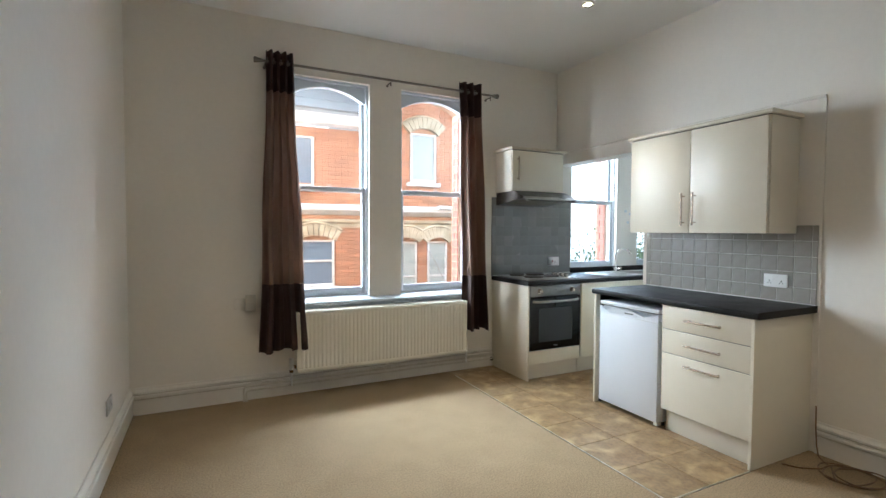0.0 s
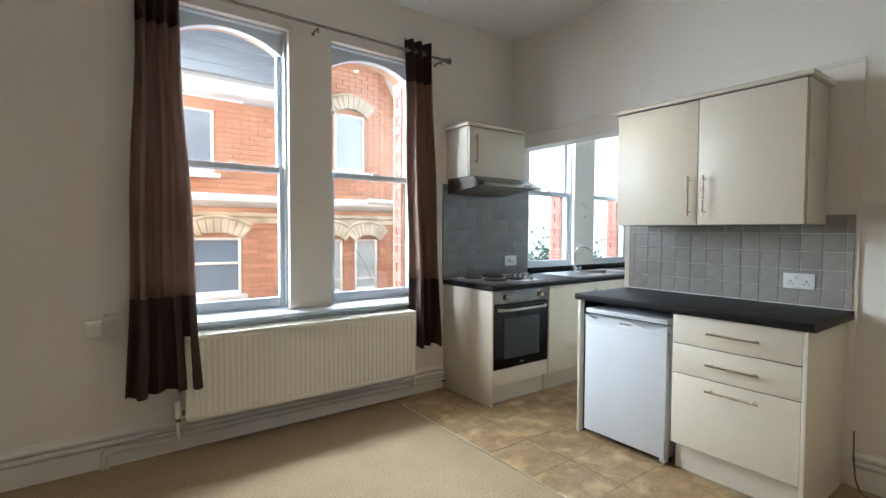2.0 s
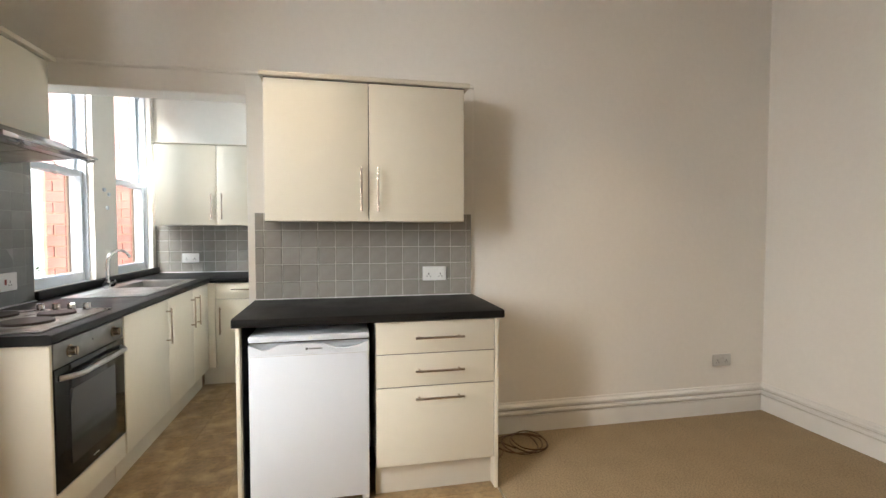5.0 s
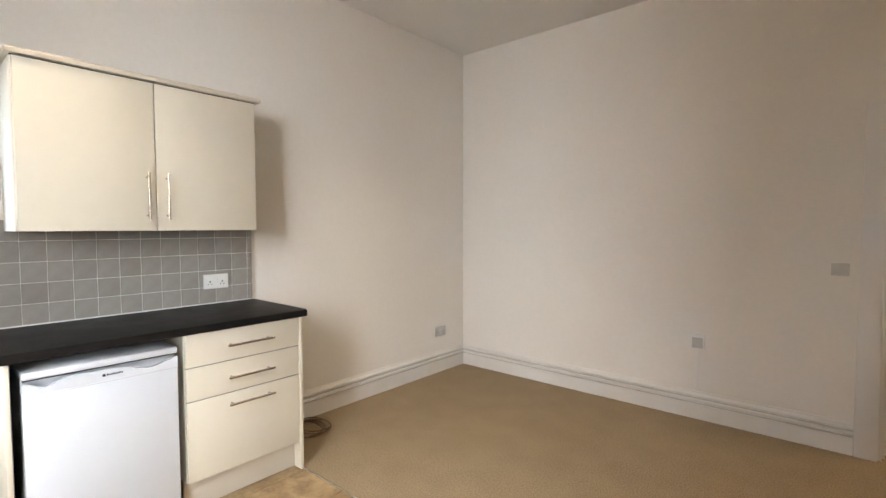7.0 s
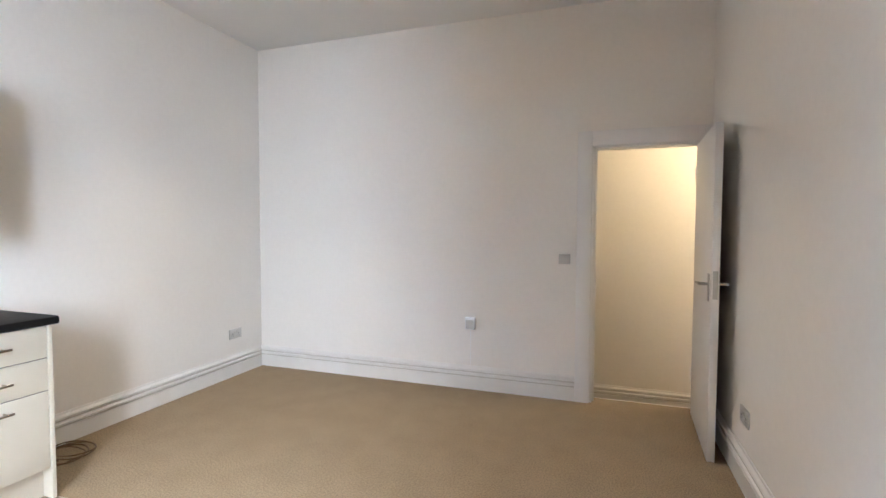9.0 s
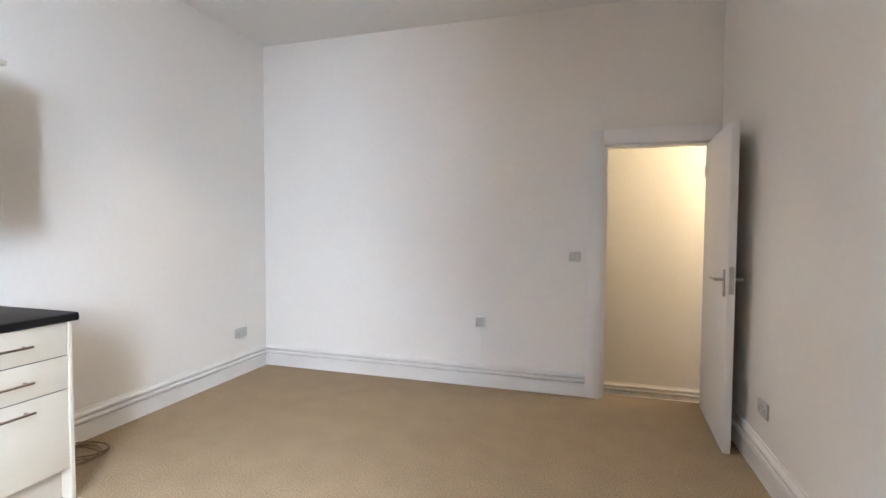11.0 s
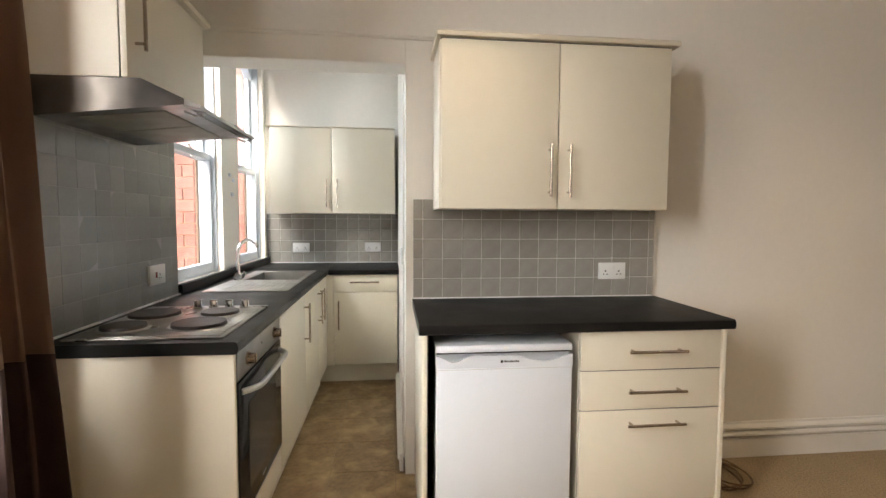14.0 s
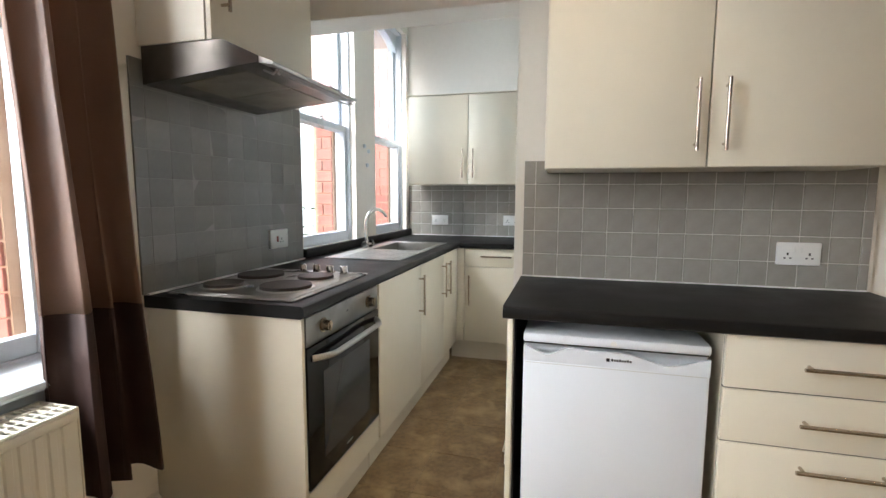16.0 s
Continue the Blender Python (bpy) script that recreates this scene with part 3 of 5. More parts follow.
def radiator():
    x0, x1, z0, z1, yf, yb = 0.63, 2.18, 0.213, 0.700, 3.905, 4.045
    r = thing("radiator", ((x0 + x1) / 2, 3.98, z0), "cream-white ribbed panel radiator below the window", "radiator")
    bm = bmesh.new()
    n = 46
    pts = []
    pitch = (x1 - x0 - 0.05) / n
    for i in range(n):
        a = x0 + 0.025 + i * pitch
        pts += [(a, yf + 0.0045), (a + pitch * 0.3, yf + 0.0045), (a + pitch * 0.42, yf), (a + pitch * 0.88, yf)]
    outline = [(x0 + 0.004, yf + 0.02), (x0 + 0.004, yf + 0.006)] + pts + [(x1 - 0.004, yf + 0.006), (x1 - 0.004, yf + 0.02)]
    merge(bm, prism(outline, "z", z0 + 0.03, z1 - 0.03))
    box(bm, x0 + 0.004, x1 - 0.004, yf, yf + 0.02, z1 - 0.03, z1 - 0.005, 0.004)
    box(bm, x0 + 0.004, x1 - 0.004, yf, yf + 0.02, z0, z0 + 0.03, 0.004)
    part("front_panel", bm, M_RAD, r)
    part("back_panel", boxes((x0 + 0.01, x1 - 0.01, yb - 0.018, yb, z0, z1 - 0.01), bevel=0.003), M_RAD, r)
    for x in (x0, x1 - 0.004):
        part("side_panel", boxes((x, x + 0.004, yf + 0.002, yb, z0 + 0.02, z1 - 0.002)), M_RAD, r)
    bm = boxes((x0, x1, yf + 0.002, yf + 0.012, z1 - 0.004, z1 + 0.004), (x0, x1, yb - 0.01, yb, z1 - 0.004, z1 + 0.004), bevel=0.001)
    k = 78
    for i in range(k + 1):
        x = x0 + (x1 - x0 - 0.006) * i / k
        box(bm, x, x + 0.006, yf + 0.012, yb - 0.01, z1 - 0.002, z1 + 0.003)
    for y in (yf + 0.045, yf + 0.085):
        box(bm, x0, x1, y, y + 0.006, z1 - 0.001, z1 + 0.004)
    part("top_grille", bm, M_RAD, r, "slotted top grille")
    bm = bmesh.new()
    for i in range(60):
        x = x0 + 0.03 + (x1 - x0 - 0.06) * i / 60
        box(bm, x, x + 0.002, yf + 0.02, yb - 0.018, z0 + 0.05, z1 - 0.05)
    part("convector_fins", bm, M_RAD, r)
    for x in (x0 + 0.2, x1 - 0.2):
        part("wall_bracket", boxes((x, x + 0.03, yb, YN, z0 + 0.05, z1 - 0.08)), M_RAD, r)
    bm = rod(bmesh.new(), (x0 - 0.035, 3.975, 0.10), (x0 - 0.035, 3.975, 0.25), 0.008)
    rod(bm, (x0 - 0.04, 3.975, 0.25), (x0 + 0.012, 3.975, 0.25), 0.011)
    rod(bm, (x0 - 0.035, 3.975, 0.222), (x0 - 0.035, 3.975, 0.275), 0.014)
    rod(bm, (x0 - 0.035, 3.975, 0.275), (x0 - 0.035, 3.975, 0.325), 0.019, 0.017)
    part("valve", bm, M_WHITEPL, r, "white radiator valve")
    bm = rod(bmesh.new(), (x0 - 0.035, 3.975, 0.208), (x0 - 0.035, 3.975, 0.228), 0.0165, seg=6)
    rod(bm, (x0 - 0.014, 3.975, 0.25), (x0 + 0.004, 3.975, 0.25), 0.015, seg=6)
    part("valve_nut", bm, M_BRASS, r, "dull brass union nut")
    bm = rod(bmesh.new(), (x1 + 0.03, 3.975, 0.10), (x1 + 0.03, 3.975, 0.26), 0.008)
    rod(bm, (x1 - 0.01, 3.975, 0.25), (x1 + 0.035, 3.975, 0.25), 0.010)
    rod(bm, (x1 + 0.03, 3.975, 0.235), (x1 + 0.03, 3.975, 0.285), 0.014)
    part("lockshield", bm, M_WHITEPL, r, "white lockshield valve")


radiator()
pipes = thing("heating_pipes", (1.4, 4.04, 0.03), "pair of painted heating pipes along the skirting", "pipe")
for i, (z, x0) in enumerate(((0.085, 0.262), (0.118, 0.243))):
    y = YN - 0.048
    pts = [(x0, y, 0.0), (x0, y, z - 0.025), (x0 + 0.007, y, z - 0.007), (x0 + 0.025, y, z), (1.4, y, z + 0.002), (2.56, y, z - 0.002)]
    part("pipe", tube(pts, 0.008, 8), M_PIPE, pipes)
for x in (0.595, 2.21):
    part("branch_pipe", tube([(x, 3.975, 0.12), (x, 3.985, 0.10), (x, YN - 0.04, 0.09 if x < 1 else 0.118)], 0.008, 8), M_PIPE, pipes)
part("joint", boxes((2.535, 2.56, YN - 0.05, YN - 0.02, 0.06, 0.09), bevel=0.004), M_BLACK, pipes, "dark pipe clip")


def wall_plate(name, face_at, normal, w, h, depth, label, category, mat, outlets=0, switches=0, red=False):
    """A plate centred at face_at, looking along normal (a unit axis in x or y)."""
    n = Vector(normal)
    side = Vector((0, 0, 1)).cross(n)
    rot = Matrix((side, n, (0, 0, 1))).transposed().to_4x4()
    ob = thing(name, face_at, label, category)
    ob.matrix_world = Matrix.Translation(face_at) @ rot
    def put(nm, bm, m, lab=""):
        o = part(nm, bm, m, None, lab)
        o.parent = ob
    put("plate", boxes((-w / 2, w / 2, 0, depth, -h / 2, h / 2), bevel=min(0.003, depth * 0.3)), mat)
    for k in range(outlets):
        cx = 0 if outlets == 1 else (-0.036 + 0.072 * k)
        if outlets == 1:
            cx = 0.018
        bm = boxes((cx - 0.003, cx + 0.003, depth - 0.001, depth + 0.0006, -0.006, 0.004), (cx - 0.013, cx - 0.006, depth - 0.001, depth + 0.0006, -0.019, -0.014), (cx + 0.006, cx + 0.013, depth - 0.001, depth + 0.0006, -0.019, -0.014))
        put("socket_holes", bm, M_BLACK, "dark socket pin holes")
    for k in range(switches):
        cx = 0 if switches == 1 else -0.012 + 0.024 * k
        if red:
            cx = -0.018
        put("rocker", boxes((cx - 0.006, cx + 0.006, depth, depth + 0.004, 0.006 if not red else -0.014, 0.026 if not red else 0.014), bevel=0.0015), M_RED if red else mat)
    return ob


M_RED = material("red_rocker", (0.25, 0.03, 0.02), 0.4)
wall_plate("switch_plate", (0.482, YS, 1.11), (0, 1, 0), 0.086, 0.075, 0.010, "greyish single light switch beside the door", "light switch", M_GREYPL, switches=1)
aerial = wall_plate("aerial_box", (1.236, YS, 0.557), (0, 1, 0), 0.086, 0.10, 0.032, "white surface box on the wall above the skirting", "junction box", M_WHITEPL)
face = part("face_plate", boxes((-0.034, 0.034, 0.031, 0.037, -0.044, 0.030), bevel=0.002), M_GREYPL, None, "greyish inset face plate")
face.parent = aerial
wall_plate("wall_socket", (XE, -0.24, 0.383), (-1, 0, 0), 0.146, 0.086, 0.010, "greyish double wall socket above the skirting", "socket", M_GREYPL, outlets=2, switches=2)
wall_plate("wall_socket", (XW, 0.40, 0.375), (1, 0, 0), 0.146, 0.086, 0.010, "greyish double wall socket above the skirting", "socket", M_GREYPL, outlets=2, switches=2)
wall_plate("wall_socket", (XW, 3.30, 0.345), (1, 0, 0), 0.146, 0.086, 0.010, "greyish double wall socket above the skirting", "socket", M_GREYPL, outlets=2, switches=2)
wall_plate("telephone_box", (0.215, YN, 0.772), (0, -1, 0), 0.075, 0.085, 0.022, "painted-over surface box on the wall", "junction box", M_WALL)
wall_plate("wall_box", (0.300, YN, 0.78), (0, -1, 0), 0.075, 0.125, 0.045, "grey-white surface box beside the curtain", "junction box", M_GREYPL, switches=1)
cord = thing("wall_wire", (1.237, YS + 0.004, 0.2), "thin white wire from the wall box to the skirting", "cable")
part("wire", tube([(1.237, YS + 0.004, 0.51), (1.236, YS + 0.004, 0.35), (1.238, YS + 0.004, 0.197)], 0.0025, 6), M_WHITEPL, cord)

# recessed ceiling downlight
for dx, dy in DOWNLIGHTS:
    dl = thing("downlight", (dx, dy, ZC), "lit recessed downlight in the ceiling", "ceiling light", "ceiling downlights")
    ringp = [(dx + 0.043 * math.cos(a), dy + 0.043 * math.sin(a), ZC - 0.003) for a in [2 * math.pi * k / 24 for k in range(24)]]
    part("bezel", tube(ringp, 0.006, 8, True), M_CHROME, dl, "chrome bezel ring")
    part("bulb", rod(bmesh.new(), (dx, dy, ZC - 0.004), (dx, dy, ZC - 0.001), 0.022, seg=20), M_BULB, dl, "glowing lamp face")

# ---- kitchen things ----
def bar_handle(parent, centre, along, out, length):
    c, a, o = Vector(centre), Vector(along), Vector(out)
    bm = rod(bmesh.new(), c - a * length / 2 + o * 0.032, c + a * length / 2 + o * 0.032, 0.006, seg=12)
    for s in (-1, 1):
        p = c + a * (s * (length / 2 - 0.022))
        rod(bm, p, p + o * 0.032, 0.005, seg=10)
    return part("handle", bm, M_HANDLE, parent, "brushed metal bar handle")


# peninsula: drawer unit, fridge, end panel, worktop
du = thing("drawer_unit", (3.05, 1.945, 0), "cream gloss three-drawer base unit", "drawer unit")
part("body", boxes((2.785, XP, 1.652, 1.668, 0.15, 0.868), (2.785, XP, 2.226, 2.242, 0.15, 0.868), (2.785, XP, 1.668, 2.226, 0.15, 0.166), (XP - 0.02, XP, 1.668, 2.226, 0.166, 0.868), (2.785, 2.88, 1.668, 2.226, 0.845, 0.868)), M_CARC, du)
# dark strips fill the drawer gaps in place of their shade
part("gap_shadow", boxes((2.7835, 2.7847, 1.6505, 2.241, 0.165, 0.862), (2.769, 2.7835, 1.654, 2.240, 0.7052, 0.7093), (2.769, 2.7835, 1.654, 2.240, 0.5437, 0.5478), (2.769, 2.7835, 1.6504, 1.6532, 0.161, 0.864)), M_DARK, du, "dark strips for the shade between the drawers")
part("plinth", boxes((2.825, 2.841, 1.650, 2.244, 0, 0.15), bevel=0.001), M_CARC, du)
part("end_board", boxes((2.757, XP, 1.632, 1.650, 0, 0.868), bevel=0.0015), M_CREAM, du)
for z0, z1, zh in ((0.7095, 0.865, 0.788), (0.548, 0.7050, 0.627), (0.160, 0.5435, 0.492)):
    d = part("drawer", boxes((2.763, 2.783, 1.6535, 2.241, z0, z1), bevel=0.001), M_CREAM, du)
    bar_handle(d, (2.763, 1.935, zh), (0, 1, 0), (-1, 0, 0), 0.242)

fr = thing("fridge", (3.05, 2.545, 0), "small white under-counter fridge", "fridge")
FX = 2.766
part("body", boxes((FX + 0.055, XP - 0.04, 2.278, 2.814, 0.03, 0.79), bevel=0.006), M_FRIDGE, fr)
part("top", boxes((FX + 0.004, XP - 0.04, 2.274, 2.818, 0.792, 0.822), bevel=0.008), M_FRIDGE, fr)
fd = part("door", boxes((FX, FX + 0.05, 2.276, 2.816, 0.035, 0.738), bevel=0.007), M_FRIDGE, fr)
part("grip_recess", boxes((FX + 0.040, FX + 0.05, 2.276, 2.816, 0.738, 0.790), bevel=0.002), M_FRIDGE, fd)


def scoop(u):
    """Drop of the door's upper edge: a short steep dip at each end, a long shallow wave between."""
    return 0.030 * math.exp(-((u - 0.13) / 0.085) ** 2) + 0.034 * math.exp(-((u - 0.79) / 0.16) ** 2) + 0.006 * math.exp(-((u - 0.42) / 0.15) ** 2)


low = [(2.816, 0.730)] + [(2.816 - 0.54 * k / 40, 0.786 - scoop(k / 40)) for k in range(41)] + [(2.276, 0.730)]
part("grip_lip", prism(low, "x", FX + 0.001, FX + 0.014), M_FRIDGE, fd, "wavy scooped grip edge")
part("seal_gap", boxes((FX + 0.008, FX + 0.052, 2.279, 2.813, 0.7885, 0.7925)), M_DARK, fr, "dark rubber door seal")
part("badge", boxes((FX - 0.0012, FX + 0.002, 2.555, 2.565, 0.752, 0.762)), M_BLACK, fd, "tiny dark square badge")
part("badge_lettering", boxes(*[(FX - 0.0008, FX + 0.002, 2.550 - 0.0075 * k - 0.005, 2.550 - 0.0075 * k, 0.7535, 0.7595 if k % 3 else 0.7615) for k in range(8)]), M_BLACK, fd)
part("lid_lock", rod(bmesh.new(), (FX + 0.006, 2.545, 0.806), (FX + 0.001, 2.545, 0.806), 0.010, 0.008), M_WHITEPL, fr)
part("panel_groove", boxes((FX - 0.0004, FX + 0.002, 2.284, 2.808, 0.7275, 0.7292)), M_GREYPL, fd)
for y in (2.30, 2.79):
    part("foot", rod(bmesh.new(), (FX + 0.09, y, 0), (FX + 0.09, y, 0.032), 0.016), M_BLACK, fr, "black levelling foot")
    part("foot", rod(bmesh.new(), (XP - 0.09, y, 0), (XP - 0.09, y, 0.032), 0.016), M_BLACK, fr, "black levelling foot")
part("hinge_cap", boxes((FX + 0.01, FX + 0.05, 2.276, 2.31, 0.012, 0.034), bevel=0.003), M_WHITEPL, fr)

ep = thing("end_panel", (3.05, 2.86, 0), "cream board end panel beside the fridge", "panel")
part("board", boxes((2.76, XP, 2.85, 2.868, 0, 0.868), bevel=0.0015), M_CREAM, ep)
# shade beside and behind the fridge, put in as dark sheets
part("gap_lining", boxes((2.80, XP - 0.01, 2.844, 2.8495, 0, 0.866), (XP - 0.012, XP - 0.002, 2.244, 2.844, 0, 0.866)), M_DARK, ep, "dark sheets for the shade in the fridge recess")


wt = thing("worktop", (3.05, 2.245, 0.868), "black laminate worktop on the drawer unit", "worktop")
prof = [(XP - 0.006, 0.868), (2.752, 0.868), (2.744, 0.872), (2.741, 0.880), (2.741, 0.896), (2.745, 0.905), (2.754, 0.909), (XP - 0.006, 0.909)]
part("slab", prism(prof, "y", 1.607, 2.882), M_WTOP, wt)
part("sealant", boxes((XP - 0.012, XP - 0.006, 1.616, 2.876, 0.909, 0.915), bevel=0.002), M_WHITEPL, wt, "white sealant bead")

# wall cabinet over the peninsula
def wall_cabinet(name, face, back, y0, y1, z0, z1, split, hz, label, cornice=True, out=-1):
    c = thing(name, ((face + back) / 2, (y0 + y1) / 2, z0), label, "wall cabinet")
    part("body", boxes((face + 0.021, back, y0 - 0.008, y0 + 0.010, z0, z1), (face + 0.021, back, y1 - 0.010, y1 + 0.008, z0, z1), (face + 0.021, back, y0 + 0.010, y1 - 0.010, z0, z0 + 0.018),
                       (face + 0.021, back, y0 + 0.010, y1 - 0.010, z1 - 0.018, z1), (back - 0.01, back, y0 + 0.010, y1 - 0.010, z0 + 0.018, z1 - 0.018), bevel=0.001), M_CARC, c)
    for a, b, hy in ((y0, split - 0.0024, split - 0.046), (split + 0.0024, y1, split + 0.040)):
        d = part("door", boxes((face, face + 0.02, a, b, z0 + 0.001, z1 - 0.003), bevel=0.001), M_CREAM, c)
        bar_handle(d, (face, hy, hz), (0, 0, 1), (-1, 0, 0), 0.228)
    # dark sheet behind the doors colours the gap as shaded
    part("gap_shadow", boxes((face + 0.0203, face + 0.0209, y0 + 0.01, y1 - 0.01, z0 + 0.01, z1 - 0.01)), M_DARK, c, "dark sheet for the shade between the doors")
    if cornice:
        part("cornice", prism([(face - 0.018, z1 + 0.004), (face - 0.022, z1 + 0.012), (face - 0.022, z1 + 0.020), (face - 0.012, z1 + 0.028), (back, z1 + 0.028), (back, z1 + 0.004)], "y", y0 - 0.03, y1 + 0.022), M_CORN, c)
        # recess under the cornice filled dark to show as shade
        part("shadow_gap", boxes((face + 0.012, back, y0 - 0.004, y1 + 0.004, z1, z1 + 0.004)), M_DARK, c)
    return c


wall_cabinet("wall_cabinet", 3.030, XP, 1.745, 2.772, 1.352, 2.070, 2.257, 1.518, "cream gloss two-door wall cabinet with cornice over the counter")
wall_cabinet("wall_cabinet", 5.020, XA, 2.965, 3.967, 1.350, 2.054, 3.476, 1.515, "cream gloss two-door wall cabinet in the kitchen", cornice=False)
part("top_strip", boxes((5.015, XA, 2.958, 4.0, 2.055, 2.062)), M_CORN, bpy.data.objects["wall_cabinet.001"])

# cooker hood and its cabinet
hc = thing("hood_cabinet", (2.91, 3.94, 1.74), "small cream cabinet above the cooker hood", "wall cabinet")
for nm, row in (("side_panel", (2.598, 2.616, 3.822, YN, 1.742, 2.135)), ("side_panel", (3.200, 3.218, 3.822, YN, 1.742, 2.135)),
                ("bottom_panel", (2.616, 3.200, 3.822, YN, 1.742, 1.758)), ("top_panel", (2.616, 3.200, 3.822, YN, 2.117, 2.135))):
    part(nm, boxes(row), M_CARC, hc)
d = part("door", boxes((2.602, 3.214, 3.800, 3.820, 1.744, 2.132), bevel=0.002), M_CREAM, hc)
bar_handle(d, (2.655, 3.800, 1.955), (0, 0, 1), (0, -1, 0), 0.228)
part("cornice", prism([(3.780, 2.139), (3.776, 2.147), (3.776, 2.155), (3.786, 2.163), (YN, 2.163), (YN, 2.139)], "x", 2.575, 3.24), M_CORN, hc)
# dark strip gives the recess below this cornice its shade
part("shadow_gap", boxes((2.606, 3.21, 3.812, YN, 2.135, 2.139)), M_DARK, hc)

hd = thing("cooker_hood", (2.91, 3.85, 1.66), "dull stainless steel visor cooker hood above the hob", "cooker hood")
prof = [(YN - 0.008, 1.742), (3.765, 1.742), (3.640, 1.684), (3.640, 1.664), (3.70, 1.658), (YN - 0.008, 1.618)]
part("canopy", prism(prof, "x", 2.605, 3.213), M_HOOD, hd)
visor = [(3.645, 1.686), (3.596, 1.668), (3.588, 1.662), (3.592, 1.655), (3.640, 1.664)]
part("visor", prism(visor, "x", 2.612, 3.211), M_STEEL, hd, "pale steel front visor")
part("visor_glass", prism([(3.640, 1.6635), (3.596, 1.6545), (3.606, 1.640), (3.612, 1.641)], "x", 2.66, 3.20), M_VISOR, hd)
sl = lambda y: 1.618 + (YN - 0.008 - y) * (1.658 - 1.618) / (YN - 0.008 - 3.70)
for a, b in ((2.66, 2.905), (2.915, 3.16)):
    part("filter", prism([(3.72, sl(3.72) - 0.003), (3.72, sl(3.72)), (3.98, sl(3.98)), (3.98, sl(3.98) - 0.003)], "x", a, b), M_FILTER, hd, "grease filter panel")
part("switches", boxes(*[(3.02 + 0.022 * k, 3.034 + 0.022 * k, 3.612, 3.622, 1.674, 1.681) for k in range(4)]), M_BLACK, hd, "row of small black switches")
for x in (2.665, 3.195):
    part("visor_arm", tube([(x, 3.66, 1.655), (x, 3.625, 1.640), (x, 3.612, 1.650), (x, 3.60, 1.637)], 0.004, 6), M_STEEL, hd)

# base run along the north wall
HX0 = 2.572
ou = thing("oven_unit", (2.88, 3.79, 0), "cream end panel and plinth housing the oven", "base cabinet")
part("side_panel", boxes((HX0, HX0 + 0.018, 3.492, YN, 0, 0.868), bevel=0.0015), M_CREAM, ou)
part("inner_panel", boxes((3.182, 3.198, 3.51, YN, 0.15, 0.868)), M_CARC, ou)
part("plinth", boxes((HX0 + 0.018, 3.19, 3.545, 3.561, 0, 0.15)), M_CARC, ou)
part("filler_board", boxes((HX0 + 0.018, 3.181, 3.490, 3.508, 0.151, 0.268), bevel=0.0015), M_CREAM, ou)
part("oven_floor", boxes((HX0 + 0.018, 3.182, 3.515, YN, 0.255, 0.266)), M_CARC, ou)
ov = thing("oven", (2.885, 3.78, 0.27), "built-in electric oven with steel fascia and black glass door", "oven")
OX0, OX1 = 2.592, 3.180
part("body", boxes((OX0 + 0.01, OX1 - 0.01, 3.512, 4.03, 0.272, 0.862)), M_DARK, ov)
part("fascia", boxes((OX0, OX1, 3.488, 3.510, 0.765, 0.864), bevel=0.002), M_FASCIA, ov, "brushed steel control fascia")
for x in (2.70, 3.075):
    k = rod(bmesh.new(), (x, 3.488, 0.815), (x, 3.484, 0.815), 0.025, seg=24)
    rod(k, (x, 3.484, 0.815), (x, 3.460, 0.815), 0.020, 0.017, seg=24)
    box(k, x - 0.004, x + 0.004, 3.457, 3.461, 0.797, 0.833, 0.001)
    part("knob", k, M_HANDLE, ov, "round metal control knob")
part("indicator", rod(bmesh.new(), (2.885, 3.4885, 0.822), (2.885, 3.4865, 0.822), 0.004), M_BLACK, ov)
od = part("door", boxes((OX0, OX1, 3.486, 3.510, 0.275, 0.760), bevel=0.002), M_BLACKGLASS, ov, "black glass oven door")
part("door_window", boxes((OX0 + 0.10, OX1 - 0.10, 3.4845, 3.4862, 0.345, 0.655)), M_OVENWIN, od)
part("door_trim", boxes((OX0, OX1, 3.4855, 3.500, 0.270, 0.2745)), M_STEEL, od)
hp = [(OX0 + 0.03 + (OX1 - OX0 - 0.06) * k / 16, 3.486 - 0.048 * min(1, 4 * math.sin(math.pi * k / 16) ** 0.7 / 2.2), 0.722) for k in range(17)]
part("handle", tube(hp, 0.011, 10), M_STEEL, od, "bowed steel oven handle")
part("door_lettering", boxes(*[(2.862 + 0.007 * k, 2.867 + 0.007 * k, 3.4852, 3.4862, 0.302, 0.308) for k in range(7)]), M_GREYPL, od)


def base_unit(x0, x1, hx, label):
    b = thing("base_cabinet", ((x0 + x1) / 2, 3.79, 0), label, "base cabinet", "cream base cabinets")
    part("body", boxes((x0 + 0.001, x0 + 0.016, 3.512, YN, 0.15, 0.868), (x1 - 0.016, x1 - 0.001, 3.512, YN, 0.15, 0.868), (x0 + 0.016, x1 - 0.016, 3.512, YN, 0.15, 0.166), (x0 + 0.016, x1 - 0.016, 4.07, YN, 0.166, 0.868)), M_CARC, b)
    part("plinth", boxes((x0, x1, 3.545, 3.561, 0, 0.15)), M_CARC, b)
    dd = part("door", boxes((x0 + 0.002, x1 - 0.002, 3.489, 3.509, 0.152, 0.865), bevel=0.001), M_CREAM, b)
    # dark sheet behind the door edges, for the shade in the gaps
    part("gap_shadow", boxes((x0 - 0.003, x1 + 0.003, 3.5105, 3.5115, 0.16, 0.86)), M_DARK, b, "dark sheet for the shade beside the door")
    bar_handle(dd, (hx, 3.489, 0.70), (0, 0, 1), (0, -1, 0), 0.228)


